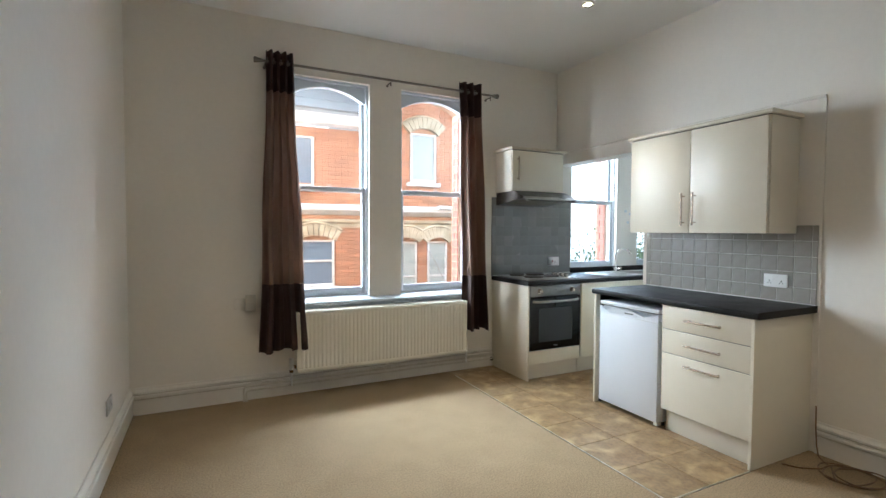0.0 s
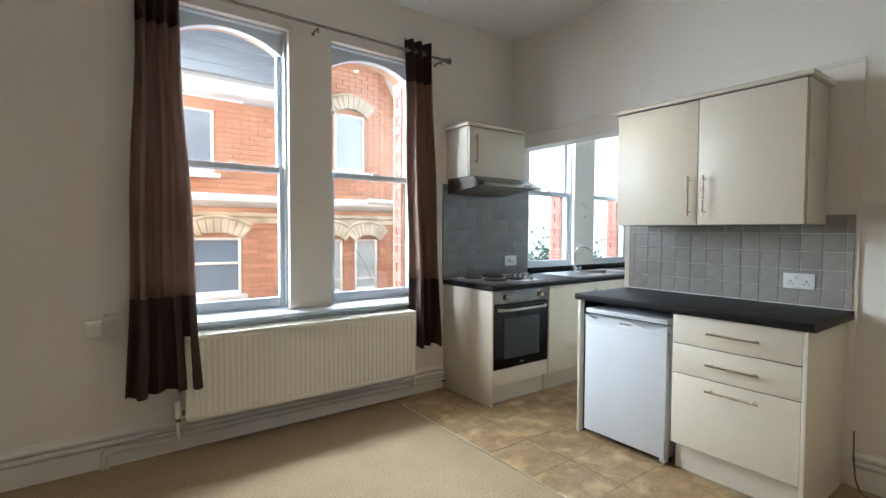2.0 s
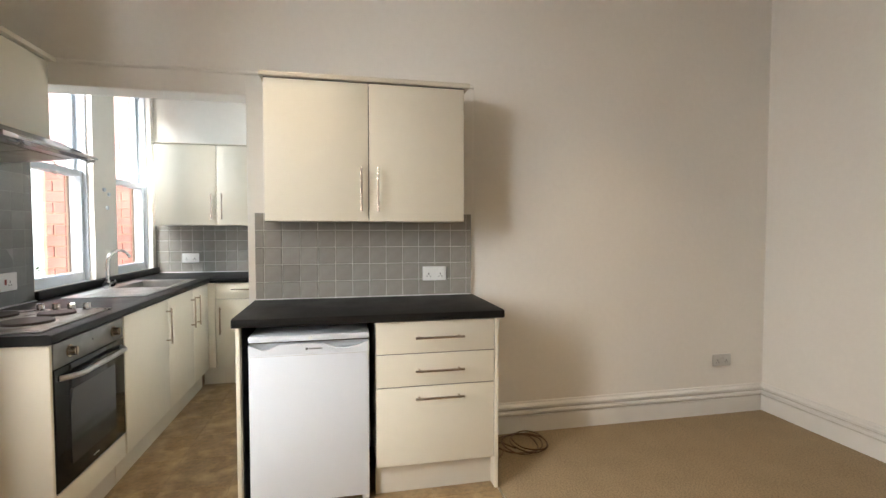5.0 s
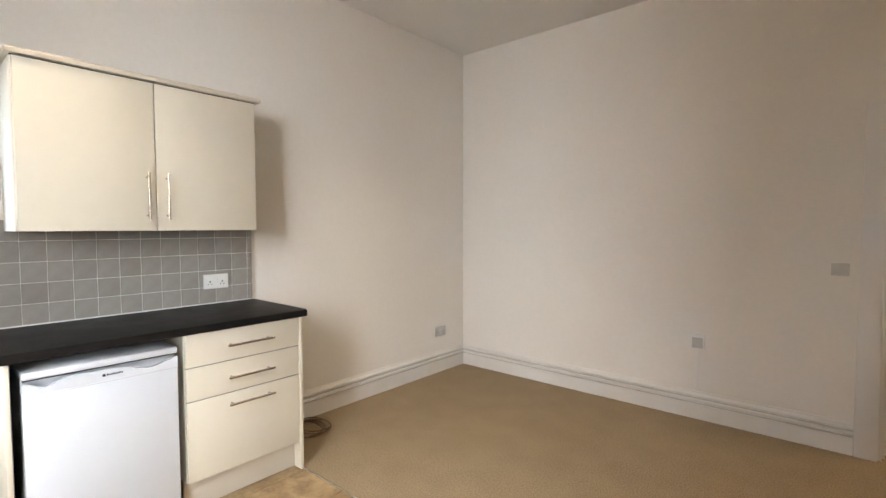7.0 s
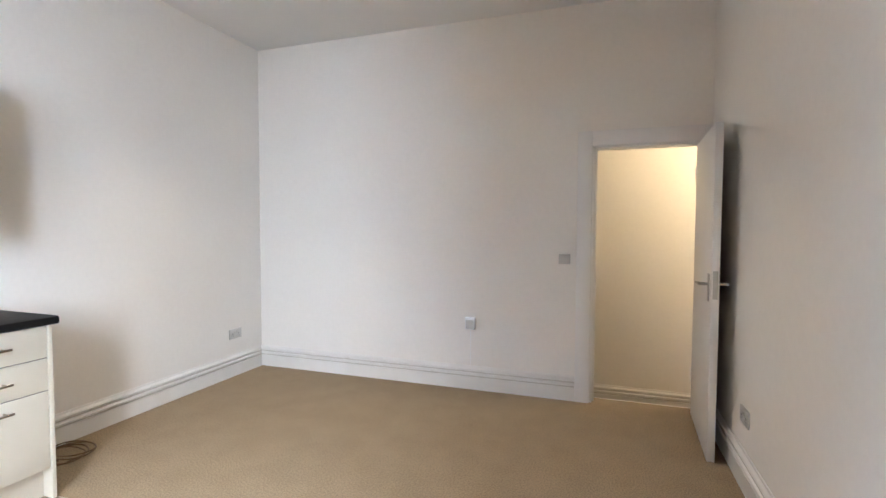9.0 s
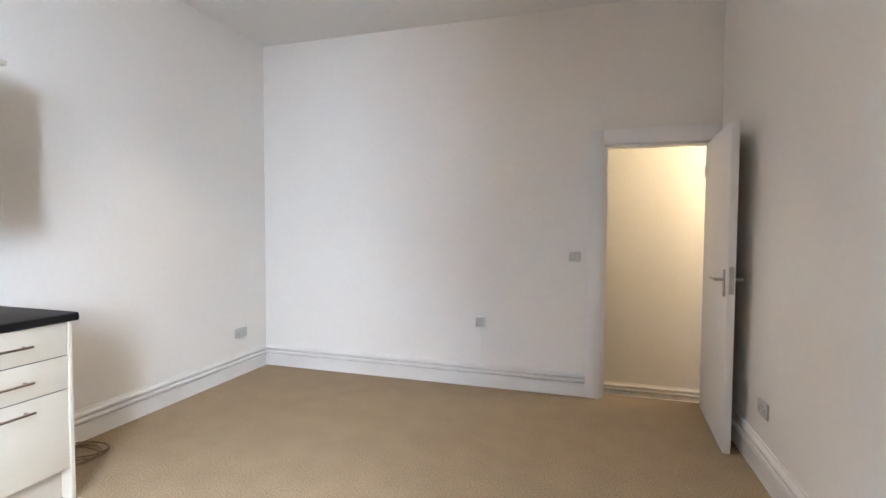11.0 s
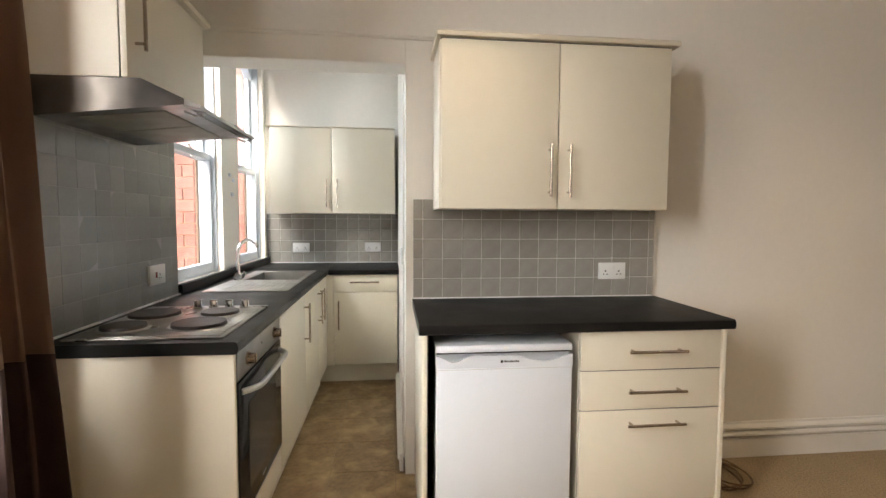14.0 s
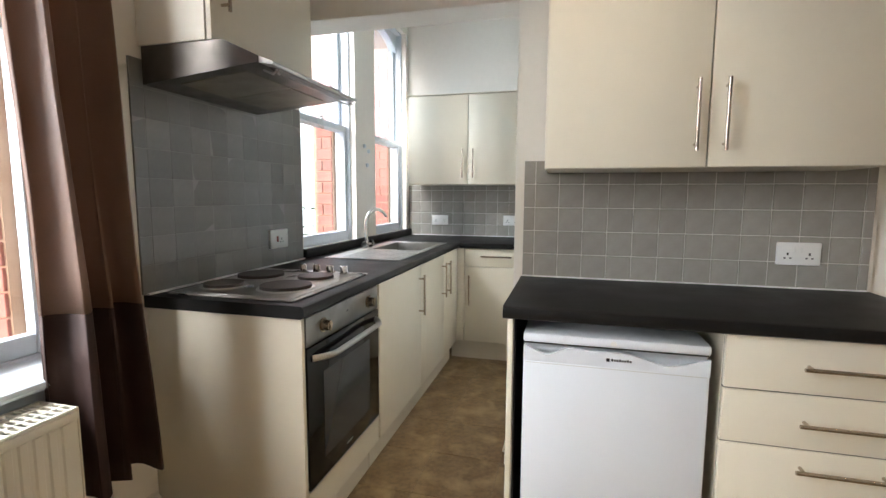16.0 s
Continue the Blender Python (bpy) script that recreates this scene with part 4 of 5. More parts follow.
base_unit(3.1985, 3.83, 3.785, "cream gloss base cabinet door beside the oven")
base_unit(3.83, 4.345, 4.285, "cream gloss base cabinet under the sink")
base_unit(4.345, 4.735, 4.405, "cream gloss base cabinet under the sink")

fb = thing("corner_cabinet", (5.05, 3.18, 0), "cream base cabinet with drawer and door in the kitchen", "base cabinet")
part("body", boxes((4.775, XA, YA + 0.014, YA + 0.03, 0.15, 0.868), (4.775, XA, 3.42, 3.436, 0.15, 0.868), (4.775, XA, YA + 0.03, 3.42, 0.15, 0.166)), M_CARC, fb)
part("plinth", boxes((4.805, 4.821, YA + 0.01, 3.545, 0, 0.15)), M_CARC, fb)
part("corner_post", boxes((4.737, 4.773, 3.437, 3.508, 0.152, 0.865), bevel=0.002), M_CREAM, fb)
# dark backing draws the shade between drawer and door
part("gap_shadow", boxes((4.7735, 4.7745, YA + 0.02, 3.436, 0.16, 0.86)), M_DARK, fb, "dark sheet for the shade between drawer and door")
d = part("drawer", boxes((4.753, 4.773, YA + 0.014, 3.434, 0.729, 0.865), bevel=0.002), M_CREAM, fb)
bar_handle(d, (4.753, 3.195, 0.81), (0, 1, 0), (-1, 0, 0), 0.228)
d = part("door", boxes((4.753, 4.773, YA + 0.014, 3.434, 0.152, 0.726), bevel=0.002), M_CREAM, fb)
bar_handle(d, (4.753, 3.397, 0.55), (0, 0, 1), (-1, 0, 0), 0.228)

# L-shaped worktop with a sink cut-out
ww = thing("worktop", (3.9, 3.78, 0.868), "black laminate L-shaped kitchen worktop", "worktop")
SX0, SX1, SY0, SY1 = 4.10, 4.58, 3.585, 3.915              # bowl
EDGE = [(3.486, 0.868), (3.478, 0.872), (3.475, 0.880), (3.475, 0.896), (3.479, 0.905), (3.488, 0.909)]


def slab(a, b, back):
    part("slab", prism([(back, 0.868)] + EDGE + [(back, 0.909)], "x", a, b), M_WTOP, ww)


slab(2.560, SX0, YN - 0.002)
slab(SX1, XA, YN - 0.002)
slab(SX0, SX1, SY0)
part("slab", boxes((SX0, SX1, SY1, YN - 0.002, 0.868, 0.909)), M_WTOP, ww)
part("slab", prism([(XA, 0.868), (4.744, 0.868), (4.736, 0.872), (4.733, 0.880), (4.733, 0.896), (4.737, 0.905), (4.746, 0.909), (XA, 0.909)], "y", YA + 0.002, 3.475), M_WTOP, ww)
part("upstand", boxes((3.568, XA, 4.062, YN, 0.909, 0.962), bevel=0.003), M_WTOP, ww, "low black laminate upstand below the window")
part("sealant", boxes((2.57, 3.568, YN - 0.018, YN - 0.008, 0.909, 0.915)), M_WHITEPL, ww)
part("sealant", boxes((XA - 0.018, XA - 0.008, YA + 0.01, 4.05, 0.909, 0.915)), M_WHITEPL, ww)

# hob
hb = thing("hob", (2.9, 3.78, 0.909), "stainless steel four-plate electric hob", "hob")
bm = boxes((2.606, 3.188, 3.535, 4.035, 0.909, 0.916), bevel=0.003)
box(bm, 2.622, 3.172, 3.551, 4.019, 0.914, 0.9185, 0.002)
part("tray", bm, M_HOB, hb, "stainless steel hob tray")
for x, y, r in ((2.745, 3.915, 0.072), (2.775, 3.675, 0.092), (2.965, 3.915, 0.092), (2.985, 3.675, 0.072)):
    part("ring", rod(bmesh.new(), (x, y, 0.918), (x, y, 0.922), r + 0.012, r + 0.008, seg=40), M_STEEL, hb)
    bm = rod(bmesh.new(), (x, y, 0.922), (x, y, 0.933), r, r - 0.002, seg=40)
    part("hotplate", bm, M_PLATE, hb, "worn dark cast-iron hotplate")
for y in (3.62, 3.685, 3.75, 3.815):
    bm = rod(bmesh.new(), (3.125, y, 0.918), (3.125, y, 0.924), 0.022, seg=20)
    rod(bm, (3.125, y, 0.924), (3.125, y, 0.950), 0.018, 0.016, seg=20)
    box(bm, 3.122, 3.128, y - 0.016, y + 0.016, 0.950, 0.953)
    part("knob", bm, M_CHROME, hb, "round metal knob")

# sink and tap
sk = thing("sink", (4.13, 3.77, 0.909), "stainless steel inset sink with drainer", "sink")
bm = bmesh.new()
box(bm, 3.64, SX0, 3.55, 3.995, 0.909, 0.914, 0.002)
box(bm, SX1, 4.65, 3.55, 3.995, 0.909, 0.914, 0.002)
box(bm, SX0, SX1, 3.55, SY0, 0.909, 0.914, 0.002)
box(bm, SX0, SX1, SY1, 3.995, 0.909, 0.914, 0.002)
part("deck", bm, M_STEEL, sk)
part("drainer_ribs", boxes(*[(3.68, 4.05, 3.60 + 0.032 * k, 3.612 + 0.032 * k, 0.914, 0.9165) for k in range(10)], bevel=0.001), M_STEEL, sk)
t0 = 0.0015
part("bowl", boxes((SX0, SX0 + t0, SY0, SY1, 0.75, 0.912), (SX1 - t0, SX1, SY0, SY1, 0.75, 0.912), (SX0, SX1, SY0, SY0 + t0, 0.75, 0.912), (SX0, SX1, SY1 - t0, SY1, 0.75, 0.912), (SX0, SX1, SY0, SY1, 0.745, 0.75)), M_STEEL, sk)
part("waste", rod(bmesh.new(), (4.34, 3.75, 0.75), (4.34, 3.75, 0.753), 0.035), M_CHROME, sk)
tp = thing("tap", (4.12, 3.955, 0.914), "chrome mixer tap with swan neck", "tap")
bm = rod(bmesh.new(), (4.12, 3.955, 0.914), (4.12, 3.955, 0.922), 0.026, 0.024)
rod(bm, (4.12, 3.955, 0.922), (4.12, 3.955, 0.965), 0.017, 0.015)
part("body", bm, M_CHROME, tp)
neck = [(4.12, 3.955, 0.96), (4.12, 3.955, 1.08)]
for k in range(1, 13):
    a = math.pi * k / 12 * 0.86
    u = 0.085 * (1 - math.cos(a))
    neck.append((4.12 + u * 0.86, 3.955 - u * 0.5, 1.08 + 0.085 * math.sin(a)))
part("spout", tube(neck, 0.0115, 12), M_CHROME, tp)
for s in (-1, 1):
    bm = rod(bmesh.new(), (4.12, 3.955, 0.942), (4.12 + s * 0.042, 3.955 - 0.01, 0.942), 0.010)
    rod(bm, (4.12 + s * 0.042, 3.945, 0.942), (4.12 + s * 0.062, 3.943, 0.942), 0.024, 0.021)
    part("tap_head", bm, M_CHROME, tp)

# sockets on tiles
wall_plate("wall_socket", (XP - 0.007, 1.847, 1.043), (-1, 0, 0), 0.146, 0.086, 0.010, "white double socket on the grey tiles", "socket", M_WHITEPL, outlets=2, switches=2)
wall_plate("cooker_socket", (3.335, YN - 0.007, 1.04), (0, -1, 0), 0.146, 0.092, 0.012, "white cooker switch with red rocker on the tiles", "socket", M_WHITEPL, outlets=1, switches=1, red=True)
wall_plate("wall_socket", (XA - 0.007, 3.79, 1.045), (-1, 0, 0), 0.146, 0.086, 0.010, "white double socket on the kitchen tiles", "socket", M_WHITEPL, outlets=2, switches=2)
wall_plate("wall_socket", (XA - 0.007, 3.155, 1.05), (-1, 0, 0), 0.146, 0.086, 0.010, "white double socket on the kitchen tiles", "socket", M_WHITEPL, outlets=2, switches=2)
wall_plate("switch_plate", (3.62, YA, 1.10), (0, 1, 0), 0.086, 0.086, 0.010, "white switch on the kitchen wall", "light switch", M_WHITEPL, switches=1)

# loose cable on the carpet
cb = thing("cable_coil", (3.16, 1.32, 0), "loose coil of thin brown cable on the carpet", "cable")
rnd = random.Random(5)
for k in range(4):
    rx, ry = rnd.uniform(0.10, 0.15), rnd.uniform(0.10, 0.165)
    cx, cy, ph = 3.175 + rnd.uniform(-0.03, 0.03), 1.315 + rnd.uniform(-0.04, 0.04), rnd.uniform(0, 6)
    pts = [(cx + rx * math.cos(a) * (1 + 0.08 * math.sin(2 * a + ph)), cy + ry * math.sin(a) * (1 + 0.06 * math.sin(3 * a + ph)), 0.006 + 0.006 * k + 0.009 * (1 + math.sin(a + ph)) * (k / 5)) for a in [2 * math.pi * i / 36 for i in range(36)]]
    part("loop", tube(pts, 0.004, 6, True), M_CABLE, cb)
tail = [(3.327, 1.588, 0.30), (3.328, 1.586, 0.16), (3.32, 1.575, 0.06), (3.29, 1.55, 0.012), (3.25, 1.50, 0.006), (3.20, 1.44, 0.008), (3.12, 1.40, 0.012)]
part("tail", tube(tail, 0.004, 6), M_CABLE, cb)
part("tail", tube([(3.0, 1.60, 0.006), (3.04, 1.53, 0.006), (3.09, 1.49, 0.008), (3.13, 1.46, 0.012), (3.20, 1.45, 0.02)], 0.004, 6), M_CABLE, cb)

# ---- outside ----
M_BRICK = material("red_brick", (0.35, 0.158, 0.083), 0.85, colour2=(0.42, 0.225, 0.128), scale=3, per_object=0.22, fine=0.1, fine_scale=60, bump=0.35, bump_scale=70)
M_BRICKJ = material("red_brick_joined", (0.35, 0.158, 0.083), 0.85, colour2=(0.42, 0.225, 0.128), scale=3, fine=0.14, fine_scale=30, bump=0.35, bump_scale=70)
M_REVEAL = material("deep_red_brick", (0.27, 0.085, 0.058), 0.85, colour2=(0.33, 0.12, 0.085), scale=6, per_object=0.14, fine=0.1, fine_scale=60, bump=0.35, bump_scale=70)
M_MORTAR = material("lime_mortar", (0.40, 0.26, 0.17), 0.95, colour2=(0.34, 0.20, 0.12), scale=8)
M_STONE = material("pale_stone", (0.50, 0.45, 0.33), 0.85, colour2=(0.30, 0.26, 0.17), scale=5, fine=0.1, fine_scale=40, bump=0.3, bump_scale=50)
M_SLATE = material("pale_slate", (0.25, 0.275, 0.285), 0.5, colour2=(0.21, 0.23, 0.24), scale=4, per_object=0.1, bump=0.2, bump_scale=60)
M_WHITEOUT = material("white_outdoor_paint", (0.62, 0.62, 0.60), 0.5, colour2=(0.50, 0.50, 0.47), scale=4)
M_DARKWIN = material("reflecting_window_pane", (0.13, 0.18, 0.24), 0.2, colour2=(0.10, 0.14, 0.19), scale=2)
M_BLIND = material("net_curtain", (0.36, 0.40, 0.38), 0.7, colour2=(0.30, 0.34, 0.32), scale=10)
M_GROUND = material("yard_concrete", (0.30, 0.28, 0.25), 0.9, colour2=(0.22, 0.2, 0.18), scale=0.6, bump=0.2, bump_scale=20)
M_LEAF = material("hedge_leaf", (0.10, 0.16, 0.05), 0.7, colour2=(0.16, 0.22, 0.08), scale=2)
M_BARK = material("bark", (0.12, 0.09, 0.06), 0.9, colour2=(0.08, 0.06, 0.04), scale=6)

GZ = -4.2
structure("ground", boxes((-300, 300, 4.6, 600, GZ - 0.2, GZ)), M_GROUND, "pale yard and far ground")

# far white overcast sky
M_HAZE = glowing("overcast_haze", (0.95, 0.98, 1.0), 1.0)
bm = bmesh.new()
ring = []
for k in range(41):
    a = radians(-75 + 150 * k / 40)
    ring.append([bm.verts.new((2 + 70 * math.sin(a), 4 + 70 * math.cos(a), z)) for z in (GZ - 0.5, 12, 30, 70)])
for p, q in zip(ring, ring[1:]):
    for k in range(3):
        bm.faces.new((p[k], q[k], q[k + 1], p[k + 1]))
structure("backdrop", bm, M_HAZE, "white overcast sky in the distance")

# own outer brick leaf with arched openings
YO0, YO1 = 4.242, 4.39
OL = [(0.60, 1.31), (1.60, 2.262)]
OK_ = [(3.62, 4.235), (4.67, 5.262)]
bm = bmesh.new()
edges = [XW - 1.5] + [v for r in OL + OK_ for v in r] + [XA + 0.4]
for i in range(0, len(edges), 2):
    box(bm, edges[i], edges[i + 1], YO0, YO1, GZ, 3.6)
for (a, b), s in zip(OL + OK_, [0.76, 0.76, 0.92, 0.92]):
    box(bm, a, b, YO0, YO1, GZ, s)
    merge(bm, arch_header(a, b, 2.52, 2.63, 3.6, YO0, YO1))
outer = structure("outer_wall", bm, M_MORTAR, "red brick outside face of the flat")
bm = boxes(*[(a - 0.02, b + 0.02, YO0 + 0.01, YO1 + 0.06, s, s + 0.02) for (a, b), s in zip(OL + OK_, [0.76, 0.76, 0.92, 0.92])], bevel=0.004)
part("stone_sill", bm, M_STONE, outer)

# opposite building
FY = 7.0
FX0, FX1 = 0.45, 4.85
house = thing("opposite_house", (1.0, FY, GZ), "red brick house across the yard with pale stone bands", "house")
part("wall", boxes((FX0, 4.12, FY, FY + 0.3, GZ, 2.84), (4.12, FX1, FY, FY + 0.3, GZ, 2.46), (FX1 - 0.3, FX1, FY + 0.3, FY + 7, GZ, 2.46), (FX0, FX0 + 0.3, FY + 0.3, FY + 7, GZ, 2.84)), M_MORTAR, house)
part("gable_wall", prism([(2.42, 2.84), (4.03, 2.84), (3.22, 4.25)], "y", FY, FY + 0.3), M_MORTAR, house)
# rake boards of the gable
def strip(p, q, w, y0, y1):
    p, q = Vector(p), Vector(q)
    d = (q - p).normalized()
    nrm = Vector((-d.y, d.x)) * w
    return prism([tuple(p), tuple(q), tuple(q + nrm), tuple(p + nrm)], "y", y0, y1)
part("barge_board", strip((4.18, 2.56), (3.22, 4.25), -0.11, FY - 0.16, FY + 0.02), M_WHITEOUT, house, "white painted barge board")
part("barge_board", strip((3.22, 4.25), (2.30, 2.63), -0.11, FY - 0.155, FY + 0.02), M_WHITEOUT, house, "white painted barge board")
part("barge_foot", boxes((3.93, 4.19, FY - 0.17, FY + 0.02, 2.50, 2.60), bevel=0.01), M_WHITEOUT, house)
roof = part("roof", prism([(FY - 0.2, 2.98), (FY + 2.4, 5.50), (FY + 2.4, 5.57), (FY - 0.2, 3.05)], "x", FX0, 2.45), M_SLATE, house, "grey slate roof")
for k in range(15):
    z = 3.055 + 0.165 * k
    y = FY - 0.2 + (z - 3.05) * 2.6 / 2.52
    part("slate_course", prism([(y - 0.014, z + 0.004), (y - 0.026, z + 0.018), (y + 0.165, z + 0.190), (y + 0.172, z + 0.166)], "x", FX0, 2.45), M_SLATE, roof)
part("roof_slope", prism([(3.22, 4.37), (4.30, 2.48), (4.34, 2.52), (3.22, 4.45)], "y", FY + 0.02, FY + 7), M_SLATE, house, "grey slate roof slope")
part("roof_slope", prism([(3.22, 4.37), (2.24, 2.66), (2.20, 2.70), (3.22, 4.45)], "y", FY + 0.02, FY + 7), M_SLATE, house, "grey slate roof slope")
part("gutter", prism([(FY - 0.26, 2.90), (FY - 0.24, 2.86), (FY - 0.18, 2.85), (FY - 0.02, 2.85), (FY - 0.02, 2.99), (FY - 0.26, 2.99)], "x", FX0, 2.30), M_WHITEOUT, house, "white gutter and eaves board")
# stone bands
part("string_course", prism([(FY, 1.585), (FY - 0.05, 1.60), (FY - 0.11, 1.655), (FY - 0.11, 1.70), (FY - 0.02, 1.745), (FY, 1.745)], "x", FX0, FX1), M_WHITEOUT, house, "white painted string course")
part("moulding", prism([(FY, 1.40), (FY - 0.02, 1.40), (FY - 0.02, 1.46), (FY - 0.05, 1.485), (FY - 0.05, 1.52), (FY, 1.53)], "x", FX0, FX1), M_STONE, house, "weathered stone moulding")
part("downpipe", rod(rod(bmesh.new(), (4.07, FY - 0.09, 0.9), (4.07, FY - 0.09, 1.75), 0.04), (3.3, FY - 0.13, 1.73), (4.07, FY - 0.10, 1.70), 0.035), M_WHITEOUT, house)


def house_window(x0, x1, z0, z1, rise, blind, lintel=True, rail=None):
    w = part("window", boxes((x0, x0 + 0.035, FY - 0.02, FY + 0.02, z0, z1), (x1 - 0.035, x1, FY - 0.02, FY + 0.02, z0, z1), (x0 + 0.035, x1 - 0.035, FY - 0.02, FY + 0.02, z0, z0 + 0.045),
                             (x0 + 0.035, x1 - 0.035, FY - 0.02, FY + 0.02, z1 - 0.03, z1), *([(x0 + 0.035, x1 - 0.035, FY - 0.018, FY + 0.02, rail, rail + 0.03)] if rail else []), bevel=0.004), M_WHITEOUT, house)
    part("pane", boxes((x0 + 0.035, x1 - 0.035, FY - 0.008, FY - 0.004, z0 + 0.045, z1 - 0.03)), M_BLIND if blind else M_DARKWIN, w)
    part("sill", boxes((x0 - 0.06, x1 + 0.06, FY - 0.07, FY - 0.001, z0 - 0.055, z0), bevel=0.006), M_WHITEOUT, w)
    if rise:
        n = 9
        cx, half = (x0 + x1) / 2, (x1 - x0) / 2 + 0.02
        r = (half * half + rise * rise) / (2 * rise)
        cz = z1 - 0.02 + rise - r
        a0 = math.asin(half / r)
        yf = FY - 0.045 - 0.005 * len([o for o in house.children if o.name.startswith("window")])
        for k in range(n):
            a, b = -a0 + 2 * a0 * k / n + 0.006, -a0 + 2 * a0 * (k + 1) / n - 0.006
            out = r + 0.165
            part("voussoir", prism([(cx + r * math.sin(a), cz + r * math.cos(a)), (cx + r * math.sin(b), cz + r * math.cos(b)), (cx + out * math.sin(b), cz + out * math.cos(b)), (cx + out * math.sin(a), cz + out * math.cos(a))], "y", yf, FY - 0.001), M_STONE, w)
        hood = [(cx + (r + 0.185) * math.sin(t), FY - 0.035, cz + (r + 0.185) * math.cos(t)) for t in [-a0 * 0.98 + 1.96 * a0 * k / 12 for k in range(13)]]
        part("hood_mould", tube(hood, 0.022, 8), M_STONE, w, "stone hood mould")


house_window(1.12, 1.66, 0.54, 1.22, 0.085, False, rail=0.90)
house_window(3.86, 4.08, 0.49, 0.94, 0.0, True, rail=0.64)
house_window(2.63, 2.98, 0.47, 1.19, 0.085, True, rail=0.62)
house_window(3.165, 3.515, 0.47, 1.19, 0.085, True, rail=0.62)
house_window(0.86, 1.37, 1.97, 2.70, 0.0, False)
house_window(2.86, 3.31, 2.12, 2.90, 0.10, True)

# loose wires on the opposite wall
wire = [(2.98 + 0.45 * u, FY - 0.03, 1.15 - 0.55 * u + 0.12 * math.sin(math.pi * u)) for u in [k / 10 for k in range(11)]]
part("wire", tube(wire, 0.0035, 6), M_CABLE, house)

# distant trees seen from the kitchen window
def tree(x, y, z, h, seed):
    tr = thing("tree", (x, y, GZ), "leafy green tree beyond the yard", "tree", "trees beyond the yard")
    rnd = random.Random(seed)
    bm = rod(bmesh.new(), (x, y, GZ), (x, y, z + h * 0.5), 0.16, 0.08, 8)
    for k in range(5):
        a = k * 1.26
        rod(bm, (x, y, z + h * 0.2), (x + math.cos(a) * h * 0.3, y + math.sin(a) * h * 0.3, z + h * 0.6), 0.06, 0.02, 6)
    part("trunk", bm, M_BARK, tr)
    verts, faces = [], []
    for k in range(2600):
        u, v = rnd.gauss(0, 1), rnd.gauss(0, 1)
        p = Vector((x + u * h * 0.25, y + v * h * 0.25, z + h * (0.45 + rnd.gauss(0, 0.2))))
        d = Vector((rnd.gauss(0, 1), rnd.gauss(0, 1), rnd.gauss(0, 1))).normalized()
        s = d.orthogonal().normalized()
        t2 = d.cross(s)
        w = rnd.uniform(0.05, 0.11)
        i = len(verts)
        verts += [p - s * w, p + t2 * w * 0.6, p + s * w, p - t2 * w * 0.6]
        faces.append((i, i + 1, i + 2, i + 3))
    me = bpy.data.meshes.new("crown")
    me.from_pydata([tuple(q) for q in verts], [], faces)
    me.materials.append(M_LEAF)
    ob = new("crown", me)
    ob.parent = tr
    ob.matrix_parent_inverse = tr.matrix_world.inverted()
for i, (x, y, z, h) in enumerate(((10.5, 12.0, -2.6, 3.4), (13.0, 13.5, -2.6, 3.8), (16.5, 14.0, -2.6, 4.0), (12.0, 16.0, -2.4, 4.0), (19, 16.5, -2.4, 4.2))):
    tree(x, y, z, h, i)

# ---- pieces: wall tiles, floor tiles, bricks ----
MESHES = {}
def piece_mesh(key, sx, sy, sz, mat, bevel):
    k = (key, round(sx, 4), round(sy, 4), round(sz, 4))
    if k not in MESHES:
        bm = bmesh.new()
        box(bm, -sx / 2, sx / 2, -sy / 2, sy / 2, -sz / 2, sz / 2, bevel, 1)
        MESHES[k] = finish(key, bm, mat)
    return MESHES[k]


def piece(key, at, size, mat, parent, bevel=0.0015, turn=None):
    ob = new(key, piece_mesh(key, *size, mat, bevel))
    ob.parent = parent
    m = Matrix.Translation(at) @ (turn or Matrix())
    ob.matrix_local = parent.matrix_world.inverted() @ m
    return ob


def splash(name, label, axis, face, a0, a1, z0, z1, cut, pitch, out, mat, grout, thick=0.007, g=0.0035, bed=0.6, bevel=0.0015):
    """Tiled splashback: axis is the direction of the rows, face the wall plane, out the way into the room."""
    if axis == "y":
        rows = (face + out * thick * bed, face, a0, a1, z0, z1) if out < 0 else (face, face + out * thick * bed, a0, a1, z0, z1)
    else:
        rows = (a0, a1, face + out * thick * bed, face, z0, z1) if out < 0 else (a0, a1, face, face + out * thick * bed, z0, z1)
    st = structure(name, boxes(rows), grout, label)
    edges = [a0] + ([a0 + cut] if cut > 0.01 else [])
    while edges[-1] + pitch < a1 - 0.008:
        edges.append(edges[-1] + pitch)
    edges.append(a1)
    zs = [z0]
    while zs[-1] + pitch < z1 - 0.008:
        zs.append(zs[-1] + pitch)
    zs.append(z1)
    rnd = random.Random(2)
    for u, v in zip(edges, edges[1:]):
        for p, q in zip(zs, zs[1:]):
            w, h = v - u - g, q - p - g
            c = face + out * (thick / 2 + rnd.uniform(0, 0.0006))
            at = (c, (u + v) / 2, (p + q) / 2) if axis == "y" else ((u + v) / 2, c, (p + q) / 2)
            size = (thick, w, h) if axis == "y" else (w, thick, h)
            tilt = Euler((radians(rnd.uniform(-0.35, 0.35)), radians(rnd.uniform(-0.35, 0.35)) if axis == "x" else 0, radians(rnd.uniform(-0.35, 0.35)))).to_matrix().to_4x4()
            piece("tile", at, size, mat, st, bevel, turn=tilt)
    return st


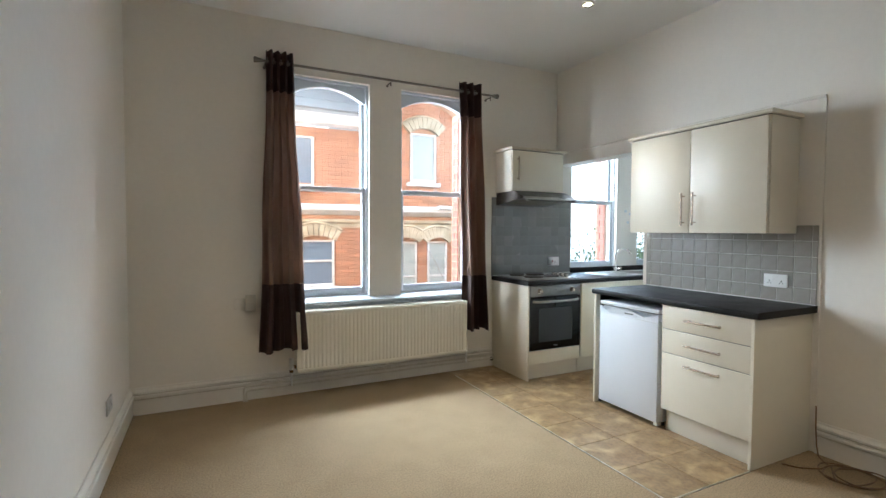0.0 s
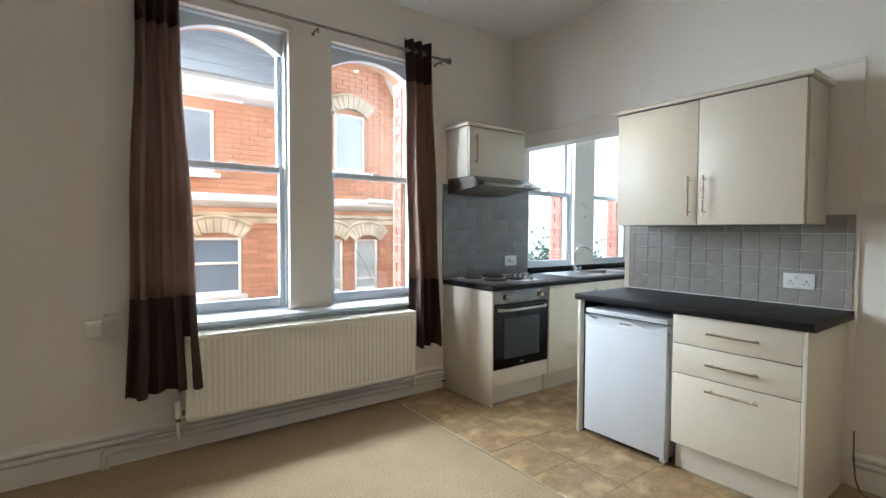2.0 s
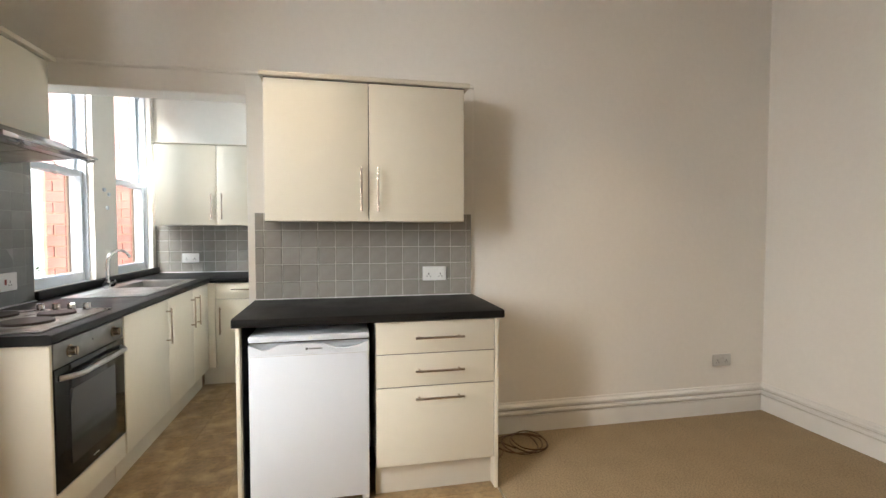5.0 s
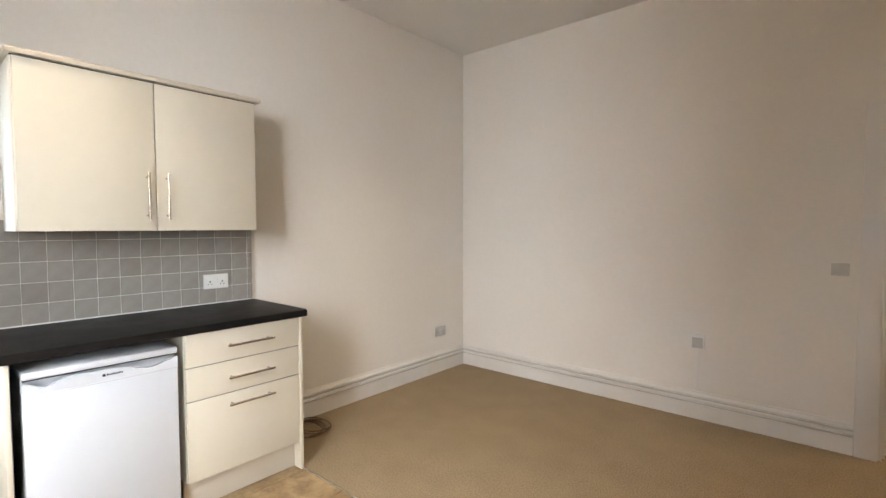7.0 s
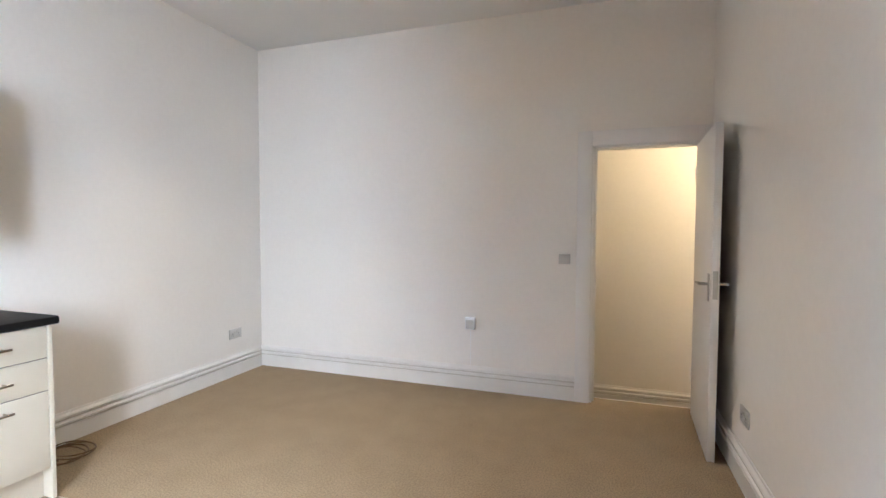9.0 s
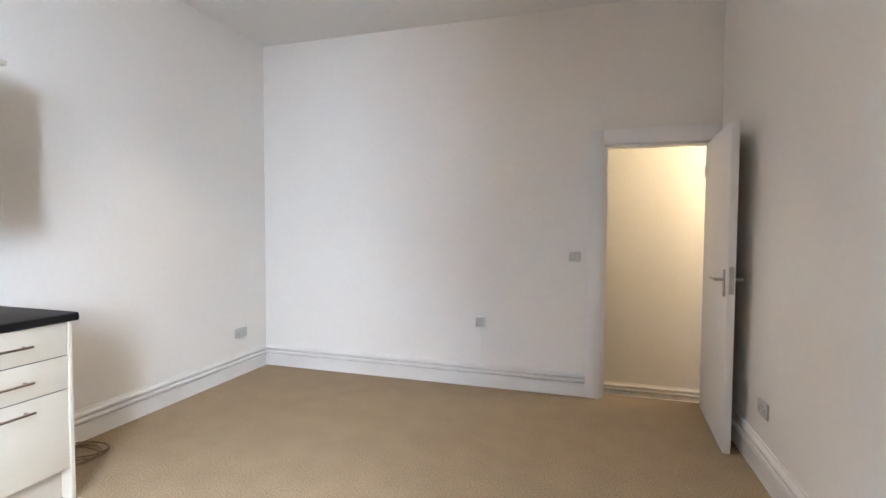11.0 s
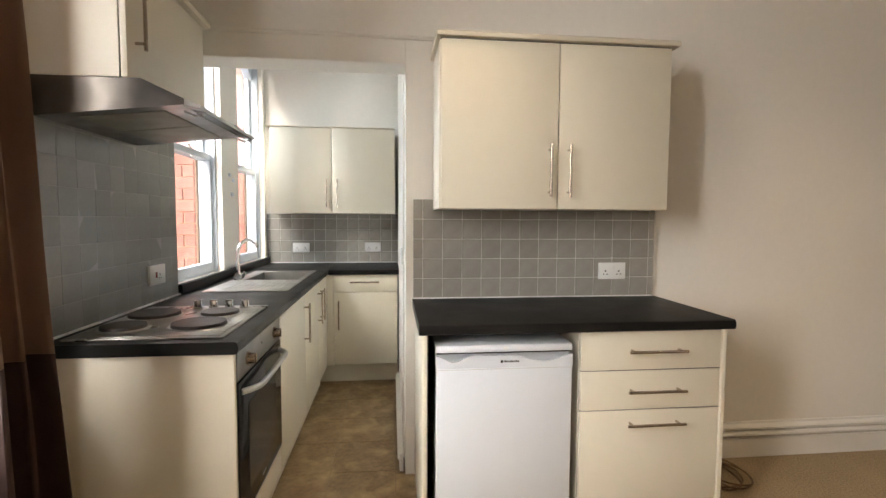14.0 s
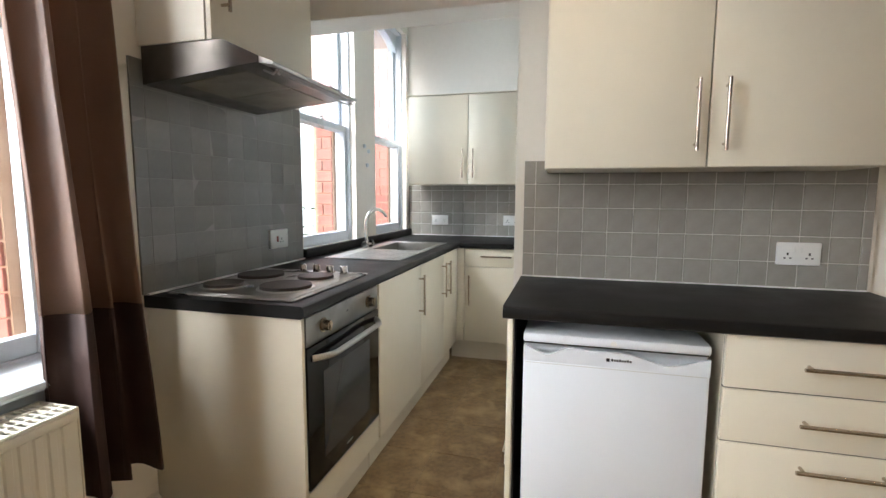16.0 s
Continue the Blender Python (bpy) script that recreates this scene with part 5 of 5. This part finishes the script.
splash("splashback_counter", "grey square wall tiles with pale grout", "y", XP, 1.615, 2.878, 0.911, 1.404, 0.032, 0.0986, -1, M_TILE, M_GROUT)
splash("splashback_hob", "grey glazed wall tiles, darkened for shade, with grey grout", "x", YN, 2.555, 3.568, 0.911, 1.70, 0.05, 0.0995, -1, M_TILE_SHADED, M_GROUT2, g=0.002, bed=0.97, bevel=0.0005)
splash("splashback_kitchen", "grey square wall tiles with pale grout", "y", XA, YA, 4.088, 0.911, 1.349, 0.06, 0.0986, -1, M_TILE, M_GROUT)

# vinyl floor squares
fv = bpy.data.objects["floor_vinyl"]
P = 0.333
for i in range(11):
    for j in range(8):
        x0, y0 = 2.072 + i * P, 1.634 + j * P
        x1, y1 = min(x0 + P, XA), min(y0 + P, YN)
        if x0 > XE - 0.05 and y1 < 2.95:
            continue
        if x0 < XE < x1 and y0 < YJ:
            x1 = XE - 0.001
        if x0 >= XE - 0.05 and y0 < YA < y1:
            y0 = YA - 0.1
        if x1 - x0 < 0.03 or y1 - y0 < 0.03:
            continue
        piece("vinyl_square", ((x0 + x1) / 2, (y0 + y1) / 2, -0.002), (x1 - x0 - 0.003, y1 - y0 - 0.003, 0.004), M_VINYL, fv, 0.0006)


# bricks of the reveals and of the opposite wall
rnd = random.Random(9)
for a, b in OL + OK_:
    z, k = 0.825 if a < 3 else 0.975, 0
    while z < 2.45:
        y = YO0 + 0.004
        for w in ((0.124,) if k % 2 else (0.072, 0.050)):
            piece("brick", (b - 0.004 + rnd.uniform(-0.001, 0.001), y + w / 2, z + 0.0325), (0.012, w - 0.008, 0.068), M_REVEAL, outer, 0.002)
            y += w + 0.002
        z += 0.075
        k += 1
HOLES = [(3.85, 4.09, 0.43, 0.96), (1.11, 1.67, 0.49, 1.30), (2.62, 2.99, 0.42, 1.27), (3.155, 3.525, 0.42, 1.27), (0.85, 1.38, 2.04, 2.70), (2.85, 3.32, 2.07, 2.97)]
inside = []
zr, row = -0.6, 0
while zr < 4.5:
    x = FX0 + (0.095 if row % 2 else 0.0)
    k = row
    while x < FX1 - 0.02:
        w = 0.188
        x1 = min(x + w, FX1)
        cx, cz = (x + x1) / 2, zr + 0.029
        spans = [(x, x1)]
        for h in HOLES:
            if h[2] < zr + 0.05 and zr + 0.008 < h[3]:
                cut = []
                for p, q in spans:
                    cut += [(p, min(q, h[0])), (max(p, h[1]), q)] if p < h[1] and q > h[0] else [(p, q)]
                spans = [s for s in cut if s[1] - s[0] > 0.03]
        if 1.53 < cz < 1.76:
            spans = []
        if cz > 2.43:
            spans = [(p, min(q, 4.12)) for p, q in spans]
        if cz > 2.80:
            up = (4.25 - cz) / 1.41
            spans = [(max(p, 3.22 - up * 0.80), min(q, 3.22 + up * 0.81)) for p, q in spans]
        for p, q in spans:
            if q - p > 0.03:
                inside.append(((p + q) / 2, cz, q - p))
        x += w
    zr += 0.060
    row += 1
near = sorted(inside, key=lambda p: abs(p[0] - 2.3) + abs(p[1] - 1.5))[:300]
far = sorted(inside, key=lambda p: abs(p[0] - 2.3) + abs(p[1] - 1.5))[300:]
hwall = bpy.data.objects["wall"]
for cx, cz, w in near:
    piece("brick", (cx, FY - 0.004, cz), (w - 0.009, 0.014, 0.051), M_BRICK, hwall, 0.003)
verts, faces = [], []
for cx, cz, w in far:
    i = len(verts)
    hw, hh = w / 2 - 0.0045, 0.0255
    verts += [(cx + sx * hw, FY - (0.0 if d else 0.012), cz + sz * hh) for d in (0, 1) for sx, sz in ((-1, -1), (1, -1), (1, 1), (-1, 1))]
    faces += [(i, i + 1, i + 2, i + 3)] + [(i + q, i + 4 + q, i + 4 + (q + 1) % 4, i + (q + 1) % 4) for q in range(4)]
me = bpy.data.meshes.new("brickwork")
me.from_pydata(verts, [], faces)
me.materials.append(M_BRICKJ)
bw = tagged(new("brickwork", me), "joined red brickwork courses", kind="stuff")
bw.parent = house
bw.matrix_parent_inverse = house.matrix_world.inverted()
